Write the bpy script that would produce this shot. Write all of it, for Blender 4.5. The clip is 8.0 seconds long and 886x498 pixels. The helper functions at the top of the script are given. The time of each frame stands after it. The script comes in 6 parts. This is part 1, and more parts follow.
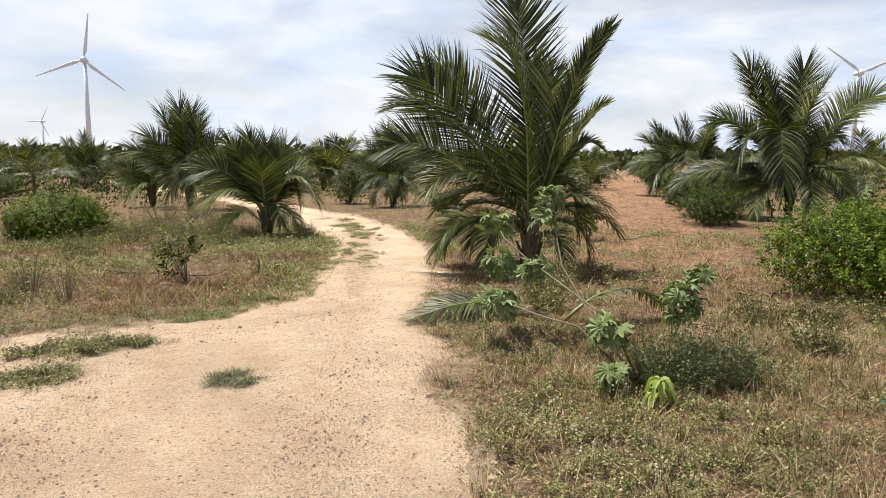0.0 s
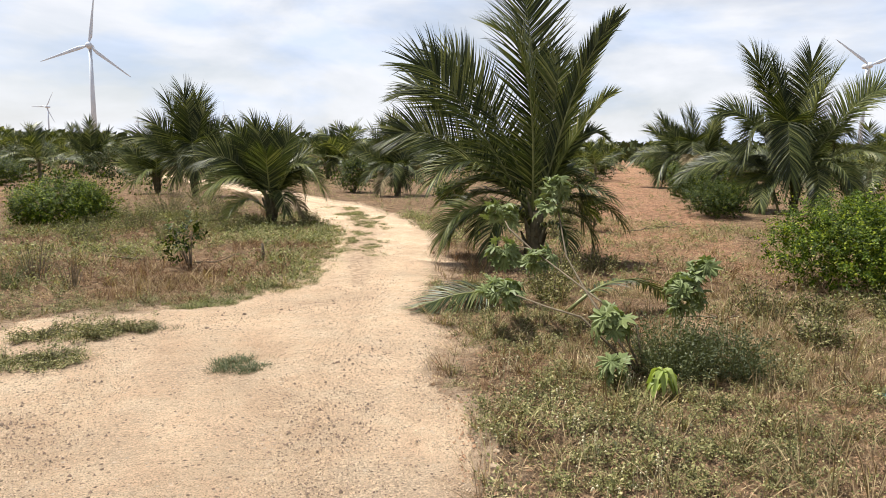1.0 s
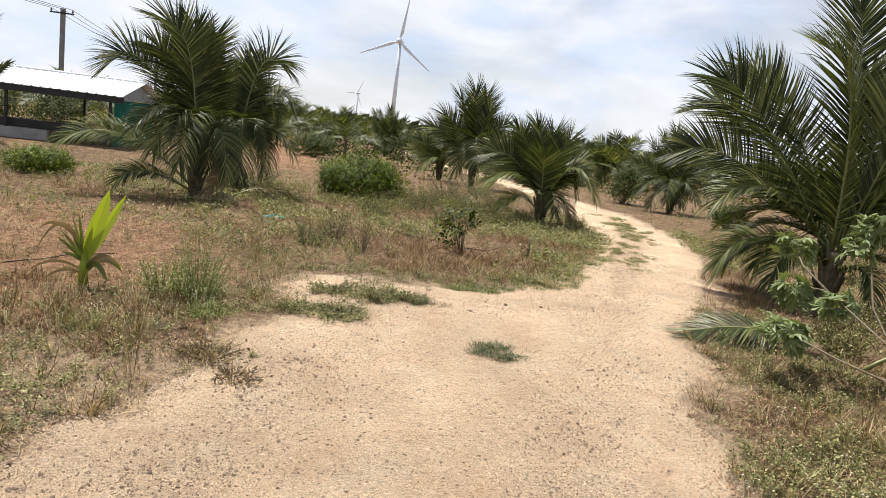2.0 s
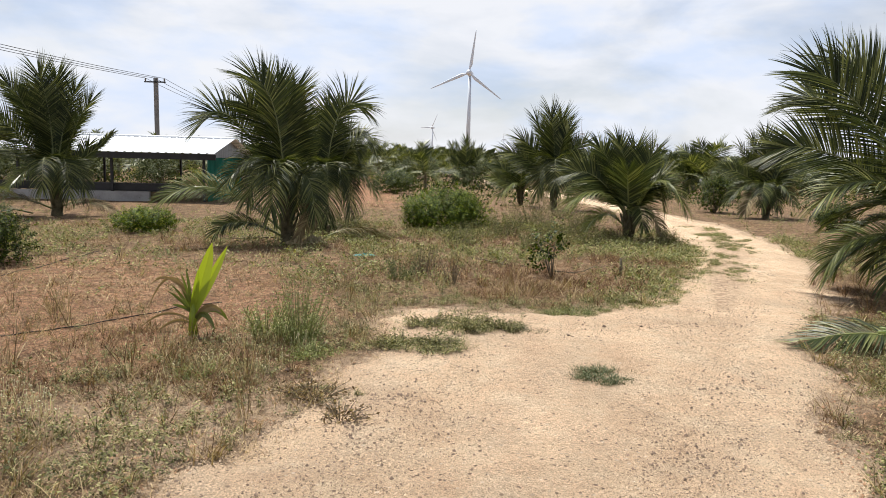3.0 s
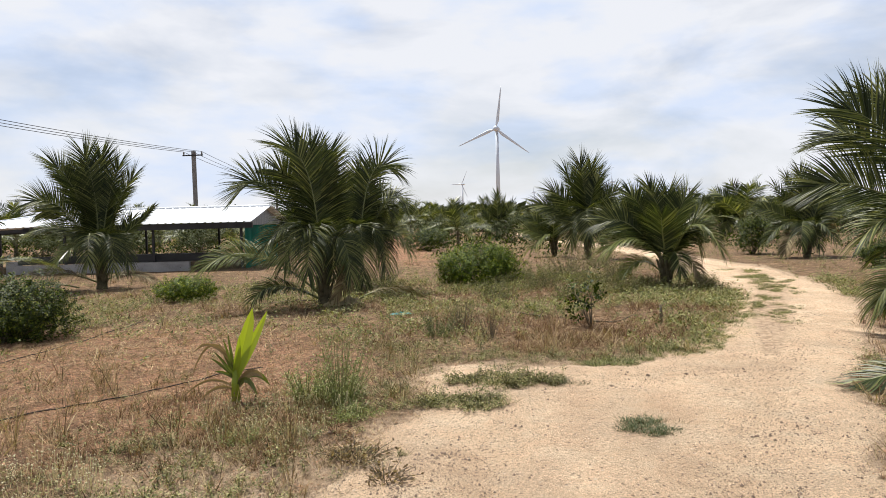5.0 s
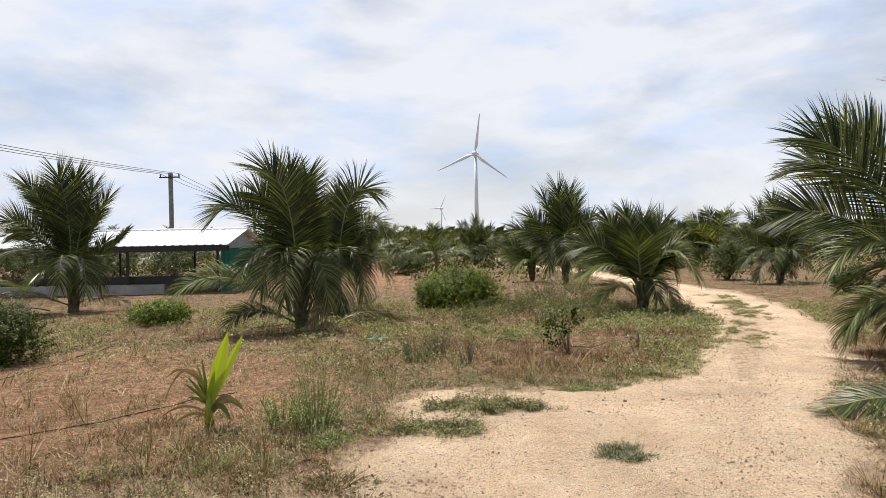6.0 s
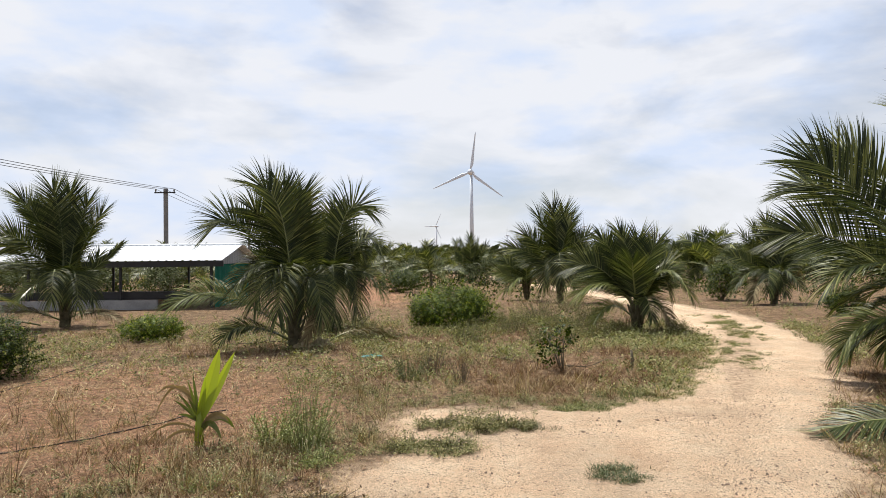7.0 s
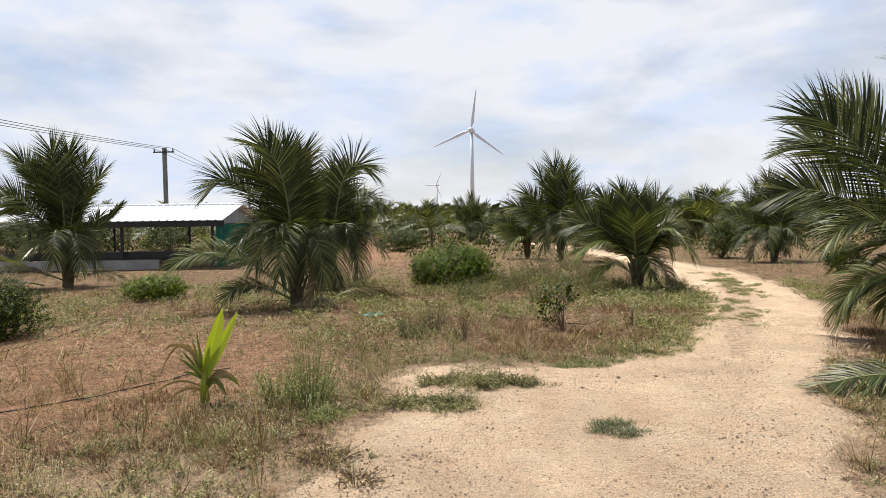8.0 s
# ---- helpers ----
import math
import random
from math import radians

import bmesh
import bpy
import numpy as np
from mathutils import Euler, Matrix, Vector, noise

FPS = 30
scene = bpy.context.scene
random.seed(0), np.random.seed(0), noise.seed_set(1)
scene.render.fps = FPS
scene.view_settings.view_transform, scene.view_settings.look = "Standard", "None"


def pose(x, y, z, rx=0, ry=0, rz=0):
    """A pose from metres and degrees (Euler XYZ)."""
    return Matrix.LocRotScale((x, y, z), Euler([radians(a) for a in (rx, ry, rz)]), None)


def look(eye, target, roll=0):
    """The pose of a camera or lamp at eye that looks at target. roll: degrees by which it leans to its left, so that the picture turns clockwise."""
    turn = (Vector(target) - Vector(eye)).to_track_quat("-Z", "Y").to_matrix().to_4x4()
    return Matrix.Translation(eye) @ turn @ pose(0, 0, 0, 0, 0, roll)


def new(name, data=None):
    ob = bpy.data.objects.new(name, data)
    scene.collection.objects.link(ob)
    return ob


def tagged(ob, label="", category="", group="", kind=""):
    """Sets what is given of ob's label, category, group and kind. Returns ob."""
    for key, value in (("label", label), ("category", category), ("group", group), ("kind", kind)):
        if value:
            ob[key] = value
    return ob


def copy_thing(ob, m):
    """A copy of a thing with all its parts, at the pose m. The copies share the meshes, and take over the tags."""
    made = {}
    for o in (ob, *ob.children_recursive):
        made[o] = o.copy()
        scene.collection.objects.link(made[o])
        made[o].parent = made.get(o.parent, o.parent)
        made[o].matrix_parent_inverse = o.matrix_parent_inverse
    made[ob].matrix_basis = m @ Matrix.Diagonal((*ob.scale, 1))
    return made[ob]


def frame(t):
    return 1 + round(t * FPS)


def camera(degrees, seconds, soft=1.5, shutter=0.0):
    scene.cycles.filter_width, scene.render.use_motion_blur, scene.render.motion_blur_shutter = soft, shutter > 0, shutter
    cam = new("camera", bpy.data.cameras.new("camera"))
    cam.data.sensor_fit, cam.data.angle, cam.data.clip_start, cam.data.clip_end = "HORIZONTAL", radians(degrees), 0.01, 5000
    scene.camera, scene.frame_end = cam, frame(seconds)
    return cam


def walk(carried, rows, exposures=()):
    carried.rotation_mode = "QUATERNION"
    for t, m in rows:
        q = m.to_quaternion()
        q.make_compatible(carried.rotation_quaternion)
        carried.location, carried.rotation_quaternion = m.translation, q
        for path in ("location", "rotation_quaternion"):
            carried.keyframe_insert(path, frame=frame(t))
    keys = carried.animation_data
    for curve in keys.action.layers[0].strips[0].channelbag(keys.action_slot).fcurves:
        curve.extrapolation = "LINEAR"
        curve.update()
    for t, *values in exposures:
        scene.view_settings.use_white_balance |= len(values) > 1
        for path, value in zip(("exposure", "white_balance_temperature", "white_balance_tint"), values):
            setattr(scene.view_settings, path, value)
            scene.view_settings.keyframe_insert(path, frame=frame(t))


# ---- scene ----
cam = camera(65.29, 8.0, soft=0.5)
PATH = [
    (0, pose(0.132, -0.032, 1.623, 82.63, -0.35, -27.05)),
    (0.5, pose(0.132, -0.033, 1.621, 82.69, -0.52, -27.55)),
    (1, pose(0.124, -0.035, 1.620, 81.77, -0.91, -26.66)),
    (1.5, pose(0.095, -0.056, 1.624, 80.24, -2.14, -20.33)),
    (2, pose(0.007, 0.015, 1.583, 80.71, -7.05, -4.53)),
    (2.2, pose(-0.034, 0.053, 1.588, 81.46, -7.13, -1.32)),
    (3.3, pose(-0.051, 0.020, 1.579, 83.05, -0.18, 2.54)),
    (3.5, pose(-0.053, 0.014, 1.580, 83.65, -0.17, 3.66)),
    (4, pose(-0.053, 0.003, 1.584, 85.16, 0.33, 5.18)),
    (4.5, pose(-0.053, -0.002, 1.583, 86.28, 1.12, 5.16)),
    (6, pose(-0.050, 0.000, 1.590, 89.15, 1.10, 2.57)),
    (6.5, pose(-0.049, 0.015, 1.588, 90.26, 0.66, 2.13)),
    (7, pose(-0.047, 0.014, 1.589, 90.62, 0.58, 2.15)),
    (7.5, pose(-0.044, 0.019, 1.585, 89.67, 0.75, 2.12)),
    (8, pose(-0.050, 0.009, 1.588, 87.22, 0.80, 2.20)),
]
walk(cam, PATH, exposures=[(0, 0.74), (2.0, 0.72), (3.5, 0.63), (8.0, 0.61)])

# ---- light ----
SUN_ELEV, SUN_AZ = radians(66), radians(-35)      # azimuth from +y towards +x
world = bpy.data.worlds.new("world")
scene.world = world
world.use_nodes = True
wn, wl = world.node_tree.nodes, world.node_tree.links
wn.clear()
w_out = wn.new("ShaderNodeOutputWorld")
w_bg = wn.new("ShaderNodeBackground")
w_sky = wn.new("ShaderNodeTexSky")
w_sky.sky_type = "NISHITA"
w_sky.sun_disc = False
w_sky.sun_elevation, w_sky.sun_rotation = SUN_ELEV, SUN_AZ
w_sky.air_density, w_sky.dust_density = 1.0, 1.0
w_gain = wn.new("ShaderNodeMix")
w_gain.data_type, w_gain.blend_type = "RGBA", "MULTIPLY"
w_gain.inputs[0].default_value = 1.0
w_gain.inputs[7].default_value = (0.95, 0.95, 1.0, 1)
wl.new(w_sky.outputs[0], w_gain.inputs[6])
# thin broken cloud: layers of noise, flattened towards the horizon
w_geo = wn.new("ShaderNodeTexCoord")
w_map = wn.new("ShaderNodeMapping")
w_map.inputs["Scale"].default_value = (1.0, 1.0, 2.8)
wl.new(w_geo.outputs["Generated"], w_map.inputs[0])
w_n1 = wn.new("ShaderNodeTexNoise")
w_n1.inputs["Scale"].default_value, w_n1.inputs["Detail"].default_value = 2.6, 6
w_n1.inputs["Roughness"].default_value, w_n1.inputs["Distortion"].default_value = 0.55, 0.3
w_n2 = wn.new("ShaderNodeTexNoise")
w_n2.inputs["Scale"].default_value, w_n2.inputs["Detail"].default_value = 6.5, 6
wl.new(w_map.outputs[0], w_n1.inputs[0])
wl.new(w_map.outputs[0], w_n2.inputs[0])
w_r1 = wn.new("ShaderNodeValToRGB")
w_r1.color_ramp.elements[0].position, w_r1.color_ramp.elements[1].position = 0.30, 0.52
wl.new(w_n1.outputs[0], w_r1.inputs[0])
w_r2 = wn.new("ShaderNodeValToRGB")
w_r2.color_ramp.elements[0].position, w_r2.color_ramp.elements[1].position = 0.36, 0.56
w_r2.color_ramp.elements[0].color = (8.7, 9.8, 12.0, 1)
w_r2.color_ramp.elements[1].color = (10.7, 10.9, 11.5, 1)
wl.new(w_n2.outputs[0], w_r2.inputs[0])
w_mix = wn.new("ShaderNodeMix")
w_mix.data_type = "RGBA"
w_add = wn.new("ShaderNodeMath")
w_add.operation, w_add.use_clamp = "MULTIPLY_ADD", True
w_add.inputs[1].default_value, w_add.inputs[2].default_value = 0.50, 0.45
wl.new(w_r1.outputs[0], w_add.inputs[0])
# the unseen cloud overhead, where the sun stands, is thinned to deepen the shade
w_sep = wn.new("ShaderNodeSeparateXYZ")
wl.new(w_geo.outputs["Generated"], w_sep.inputs[0])
w_top = wn.new("ShaderNodeMapRange")
w_top.interpolation_type = "SMOOTHSTEP"
w_top.inputs[1].default_value, w_top.inputs[2].default_value = 0.30, 0.90
w_top.inputs[3].default_value, w_top.inputs[4].default_value = 1.0, 0.05
wl.new(w_sep.outputs[2], w_top.inputs[0])
w_thin = wn.new("ShaderNodeMath")
w_thin.operation = "MULTIPLY"
wl.new(w_add.outputs[0], w_thin.inputs[0])
wl.new(w_top.outputs[0], w_thin.inputs[1])
wl.new(w_thin.outputs[0], w_mix.inputs[0])
wl.new(w_gain.outputs[2], w_mix.inputs[6])
wl.new(w_r2.outputs[0], w_mix.inputs[7])
wl.new(w_mix.outputs[2], w_bg.inputs[0])
w_bg.inputs[1].default_value = 0.0545
wl.new(w_bg.outputs[0], w_out.inputs[0])

sun_data = bpy.data.lights.new("sun", "SUN")
sun_data.energy, sun_data.angle, sun_data.color = 5.0, radians(0.8), (1.0, 0.965, 0.90)
sun = new("sun", sun_data)
sd_ = Vector((math.sin(SUN_AZ) * math.cos(SUN_ELEV), math.cos(SUN_AZ) * math.cos(SUN_ELEV), math.sin(SUN_ELEV)))
sun.matrix_world = look(sd_ * 50, (0, 0, 0))


# ---- materials ----
def mat(name, rough=0.8, spec=0.3, metal=0.0):
    m = bpy.data.materials.new(name)
    m.use_nodes = True
    n, l = m.node_tree.nodes, m.node_tree.links
    b = n["Principled BSDF"]
    b.inputs["Roughness"].default_value = rough
    b.inputs["Specular IOR Level"].default_value = spec
    b.inputs["Metallic"].default_value = metal
    return m, n, l, b


def noise_tex(n, l, scale, detail=6, rough=0.6, coord=None, dist=0.0):
    t = n.new("ShaderNodeTexNoise")
    t.inputs["Scale"].default_value, t.inputs["Detail"].default_value = scale, detail
    t.inputs["Roughness"].default_value, t.inputs["Distortion"].default_value = rough, dist
    if coord is not None:
        l.new(coord, t.inputs["Vector"])
    return t.outputs["Fac"]


def ramp(n, l, fac, stops):
    r = n.new("ShaderNodeValToRGB")
    while len(r.color_ramp.elements) < len(stops):
        r.color_ramp.elements.new(0.5)
    for e, (p, c) in zip(r.color_ramp.elements, stops):
        e.position, e.color = p, (*c, 1) if len(c) == 3 else c
    l.new(fac, r.inputs[0])
    return r.outputs[0]


def mixc(n, l, fac, a, b, mode="MIX"):
    m = n.new("ShaderNodeMix")
    m.data_type, m.blend_type = "RGBA", mode
    for sock, v in ((m.inputs[0], fac), (m.inputs[6], a), (m.inputs[7], b)):
        if isinstance(v, (int, float)):
            sock.default_value = v
        elif isinstance(v, tuple):
            sock.default_value = (*v, 1)
        else:
            l.new(v, sock)
    return m.outputs[2]


def bump(n, l, b, height, strength=0.5, dist=0.01):
    k = n.new("ShaderNodeBump")
    k.inputs["Strength"].default_value, k.inputs["Distance"].default_value = strength, dist
    l.new(height, k.inputs["Height"])
    l.new(k.outputs[0], b.inputs["Normal"])


def world_pos(n):
    return n.new("ShaderNodeNewGeometry").outputs["Position"]


def per_island(n):
    return n.new("ShaderNodeNewGeometry").outputs["Random Per Island"]


def leaf_mat(name, stops, rough=0.45, spec=0.4, trans=0.25, patch=0.6):
    """Leaves: colour by leaf, by patches of the plant and by object, part of the light let through."""
    m, n, l, b = mat(name, rough, spec)
    isl = ramp(n, l, per_island(n), stops)
    nz = ramp(n, l, noise_tex(n, l, 1.7, 3, 0.6, world_pos(n)), [(0.3, (0.62, 0.62, 0.55)), (0.7, (1.3, 1.25, 1.1))])
    c = mixc(n, l, patch, isl, nz, "MULTIPLY")
    oi = n.new("ShaderNodeObjectInfo").outputs["Random"]
    c = mixc(n, l, 0.5, c, ramp(n, l, oi, [(0.0, (0.75, 0.8, 0.75)), (1.0, (1.2, 1.15, 1.05))]), "MULTIPLY")
    l.new(c, b.inputs["Base Color"])
    tr = n.new("ShaderNodeBsdfTranslucent")
    l.new(mixc(n, l, 1.0, c, (1.3, 1.35, 0.5), "MULTIPLY"), tr.inputs[0])
    mx = n.new("ShaderNodeMixShader")
    mx.inputs[0].default_value = trans
    l.new(b.outputs[0], mx.inputs[1])
    l.new(tr.outputs[0], mx.inputs[2])
    l.new(mx.outputs[0], n["Material Output"].inputs[0])
    return m


def plain_mat(name, col, rough=0.7, spec=0.3, metal=0.0, scale=4.0, var=0.35, bump_s=0.2, grain=60.0):
    m, n, l, b = mat(name, rough, spec, metal)
    p = n.new("ShaderNodeTexCoord").outputs["Object"]
    big = noise_tex(n, l, scale, 6, 0.6, p)
    small = noise_tex(n, l, grain, 3, 0.6, p)
    lo, hi = tuple(c * (1 - var) for c in col), tuple(min(1, c * (1 + var)) for c in col)
    c = ramp(n, l, big, [(0.3, lo), (0.7, hi)])
    c = mixc(n, l, 0.35, c, ramp(n, l, small, [(0.3, (0.6, 0.6, 0.6)), (0.7, (1.25, 1.25, 1.25))]), "MULTIPLY")
    l.new(c, b.inputs["Base Color"])
    if bump_s:
        bump(n, l, b, small, bump_s, 0.01)
    return m


def attr(n, name):
    a = n.new("ShaderNodeAttribute")
    a.attribute_name = name
    return a.outputs["Fac"]


def soil_material():
    m, n, l, b = mat("soil", 0.95, 0.15)
    p = world_pos(n)
    fine = noise_tex(n, l, 38, 8, 0.75, p)
    mid = noise_tex(n, l, 4.5, 8, 0.7, p)
    big = noise_tex(n, l, 0.55, 6, 0.6, p)
    straw = noise_tex(n, l, 90, 4, 0.7, p, 2.0)
    base = ramp(n, l, mid, [(0.32, (0.252, 0.117, 0.07)), (0.5, (0.401, 0.213, 0.133)), (0.68, (0.532, 0.326, 0.219))])
    weed = ramp(n, l, mid, [(0.32, (0.088, 0.049, 0.03)), (0.5, (0.219, 0.139, 0.084)), (0.68, (0.38, 0.274, 0.179))])
    c = mixc(n, l, attr(n, "weedy"), base, weed)
    c = mixc(n, l, ramp(n, l, straw, [(0.51, (0, 0, 0)), (0.60, (0.85, 0.85, 0.85))]), c, (0.40, 0.30, 0.18))
    c = mixc(n, l, 0.8, c, ramp(n, l, fine, [(0.38, (0.22, 0.21, 0.20)), (0.5, (0.95, 0.95, 0.95)), (0.62, (1.7, 1.66, 1.55))]), "MULTIPLY")
    c = mixc(n, l, 0.6, c, ramp(n, l, big, [(0.35, (0.75, 0.78, 0.75)), (0.65, (1.15, 1.1, 1.05))]), "MULTIPLY")
    gr = noise_tex(n, l, 130, 4, 0.8, p)
    c = mixc(n, l, 0.75, c, ramp(n, l, gr, [(0.36, (0.30, 0.28, 0.26)), (0.49, (1.0, 1.0, 1.0)), (0.66, (1.35, 1.33, 1.28))]), "MULTIPLY")
    clump = noise_tex(n, l, 8.5, 5, 0.68, p, 0.8)
    c = mixc(n, l, 0.85, c, ramp(n, l, clump, [(0.36, (0.36, 0.33, 0.30)), (0.47, (0.95, 0.95, 0.95)), (0.62, (1.30, 1.27, 1.22))]), "MULTIPLY")
    rot = noise_tex(n, l, 1.8, 9, 0.72, p, 0.6)
    c = mixc(n, l, ramp(n, l, rot, [(0.50, (0, 0, 0)), (0.62, (0.8, 0.8, 0.8))]), c, mixc(n, l, 1.0, c, (0.55, 0.56, 0.55), "MULTIPLY"))
    sand = ramp(n, l, mid, [(0.3, (0.448, 0.32, 0.212)), (0.7, (0.64, 0.48, 0.336))])
    sand = mixc(n, l, 0.9, sand, ramp(n, l, gr, [(0.37, (0.25, 0.21, 0.18)), (0.47, (1.0, 1.0, 1.0)), (0.66, (1.3, 1.28, 1.24))]), "MULTIPLY")
    sand = mixc(n, l, 0.7, sand, ramp(n, l, clump, [(0.36, (0.45, 0.41, 0.37)), (0.48, (1.0, 1.0, 1.0)), (0.62, (1.15, 1.14, 1.12))]), "MULTIPLY")
    edge = n.new("ShaderNodeMath")
    edge.operation, edge.use_clamp = "MULTIPLY_ADD", True
    l.new(fine, edge.inputs[0])
    edge.inputs[1].default_value = 1.6
    sh = n.new("ShaderNodeMath")
    sh.operation, sh.use_clamp = "MULTIPLY_ADD", False
    l.new(attr(n, "sand"), sh.inputs[0])
    sh.inputs[1].default_value, sh.inputs[2].default_value = 2.2, -1.3
    l.new(sh.outputs[0], edge.inputs[2])
    c = mixc(n, l, edge.outputs[0], c, sand)
    l.new(c, b.inputs["Base Color"])
    hgt = n.new("ShaderNodeMath")
    hgt.operation = "MULTIPLY_ADD"
    l.new(straw, hgt.inputs[0])
    hgt.inputs[1].default_value = 0.4
    l.new(fine, hgt.inputs[2])
    lump = n.new("ShaderNodeMath")
    lump.operation = "MULTIPLY_ADD"
    l.new(clump, lump.inputs[0])
    lump.inputs[1].default_value = 1.6
    l.new(hgt.outputs[0], lump.inputs[2])
    bump(n, l, b, lump.outputs[0], 1.0, 0.06)
    return m


def road_material():
    m, n, l, b = mat("sand_road", 0.95, 0.15)
    p = world_pos(n)
    grit = noise_tex(n, l, 120, 4, 0.8, p)
    fine = noise_tex(n, l, 26, 8, 0.75, p)
    mid = noise_tex(n, l, 2.6, 7, 0.65, p, 0.4)
    big = noise_tex(n, l, 0.7, 5, 0.6, p)
    coarse_mix = noise_tex(n, l, 14, 6, 0.7, p)
    c = ramp(n, l, mid, [(0.3, (0.638, 0.448, 0.304)), (0.5, (0.699, 0.521, 0.361)), (0.7, (0.73, 0.585, 0.426))])
    c = mixc(n, l, 0.75, c, ramp(n, l, big, [(0.36, (0.72, 0.68, 0.64)), (0.6, (1.1, 1.1, 1.08))]), "MULTIPLY")
    c = mixc(n, l, 0.75, c, ramp(n, l, fine, [(0.34, (0.40, 0.36, 0.33)), (0.44, (1.06, 1.05, 1.03)), (0.7, (1.22, 1.22, 1.2))]), "MULTIPLY")
    c = mixc(n, l, 0.9, c, ramp(n, l, grit, [(0.39, (0.24, 0.20, 0.17)), (0.465, (1.05, 1.05, 1.05)), (0.66, (1.3, 1.3, 1.27))]), "MULTIPLY")
    # grey brown earth and dead stems on the strip between the wheel tracks
    rag = n.new("ShaderNodeMath")
    rag.operation, rag.use_clamp = "MULTIPLY_ADD", True
    l.new(fine, rag.inputs[0])
    rag.inputs[1].default_value = 1.5
    lift = n.new("ShaderNodeMath")
    lift.operation = "MULTIPLY_ADD"
    l.new(attr(n, "strip"), lift.inputs[0])
    lift.inputs[1].default_value, lift.inputs[2].default_value = 1.3, -1.15
    l.new(lift.outputs[0], rag.inputs[2])
    c = mixc(n, l, rag.outputs[0], c, ramp(n, l, coarse_mix, [(0.4, (0.34, 0.225, 0.14)), (0.6, (0.72, 0.53, 0.36))]))
    # loose gravel gathered in patches
    coarse = noise_tex(n, l, 62, 3, 0.7, p)
    where = noise_tex(n, l, 1.15, 5, 0.6, p, 0.5)
    gm = n.new("ShaderNodeMath")
    gm.operation = "MULTIPLY"
    l.new(ramp(n, l, coarse, [(0.45, (0, 0, 0)), (0.56, (1, 1, 1))]), gm.inputs[0])
    l.new(ramp(n, l, where, [(0.40, (0.22, 0.22, 0.22)), (0.64, (0.85, 0.85, 0.85))]), gm.inputs[1])
    c = mixc(n, l, gm.outputs[0], c, (0.45, 0.33, 0.23))
    # single small stones
    vor = n.new("ShaderNodeTexVoronoi")
    vor.inputs["Scale"].default_value = 34
    l.new(p, vor.inputs["Vector"])
    pick = n.new("ShaderNodeSeparateColor")
    l.new(vor.outputs["Color"], pick.inputs[0])
    rad = n.new("ShaderNodeMath")
    rad.operation = "MULTIPLY_ADD"
    l.new(pick.outputs[0], rad.inputs[0])
    rad.inputs[1].default_value, rad.inputs[2].default_value = 0.75, -0.35
    dot = n.new("ShaderNodeMath")
    dot.operation = "LESS_THAN"
    l.new(vor.outputs["Distance"], dot.inputs[0])
    l.new(rad.outputs[0], dot.inputs[1])
    c = mixc(n, l, dot.outputs[0], c, ramp(n, l, pick.outputs[1], [(0.0, (0.16, 0.11, 0.08)), (0.55, (0.36, 0.26, 0.18)), (1.0, (0.80, 0.64, 0.48))]))
    l.new(c, b.inputs["Base Color"])
    hgt = n.new("ShaderNodeMath")
    hgt.operation = "MULTIPLY_ADD"
    l.new(fine, hgt.inputs[0])
    hgt.inputs[1].default_value = 1.5
    l.new(grit, hgt.inputs[2])
    bump(n, l, b, hgt.outputs[0], 0.9, 0.035)
    return m


M_SOIL, M_ROAD = soil_material(), road_material()
M_FROND = leaf_mat("palm_leaflet", [(0.0, (0.018, 0.027, 0.007)), (0.6, (0.060, 0.078, 0.020)), (1.0, (0.25, 0.26, 0.10))], 0.46, 0.32, 0.24)
# lighter palm_leaflet: sunlit look put into kind l fronds; pale green on the seedling
M_FROND_PALE_LIT = leaf_mat("palm_leaflet_pale_lit", [(0.0, (0.06, 0.08, 0.018)), (0.6, (0.13, 0.155, 0.04)), (1.0, (0.30, 0.30, 0.12))], 0.40, 0.45, 0.25)
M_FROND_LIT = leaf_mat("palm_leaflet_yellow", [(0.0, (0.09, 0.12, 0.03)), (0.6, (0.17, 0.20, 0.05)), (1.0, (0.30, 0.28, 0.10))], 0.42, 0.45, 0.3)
M_FROND_DRY = leaf_mat("palm_leaflet_dry", [(0.0, (0.09, 0.068, 0.04)), (0.6, (0.20, 0.155, 0.095)), (1.0, (0.34, 0.28, 0.18))], 0.8, 0.2, 0.1)
M_RACHIS = plain_mat("palm_rachis", (0.16, 0.17, 0.055), 0.45, 0.4, scale=6, bump_s=0.15)
M_TRUNK = plain_mat("palm_trunk", (0.11, 0.095, 0.055), 0.9, 0.2, scale=9, var=0.5, bump_s=0.7, grain=40)
M_SHOOT = leaf_mat("young_palm_leaf", [(0.0, (0.20, 0.27, 0.02)), (1.0, (0.33, 0.38, 0.04))], 0.4, 0.45, 0.35, 0.2)
M_SHOOT_PALE = leaf_mat("pale_limp_leaf", [(0.0, (0.16, 0.22, 0.05)), (1.0, (0.36, 0.42, 0.13))], 0.5, 0.35, 0.3, 0.3)
M_BUSH = leaf_mat("citrus_leaf", [(0.0, (0.011, 0.019, 0.003)), (0.55, (0.030, 0.050, 0.006)), (0.85, (0.075, 0.105, 0.012)), (1.0, (0.18, 0.20, 0.03))], 0.5, 0.15, 0.2, 0.7)
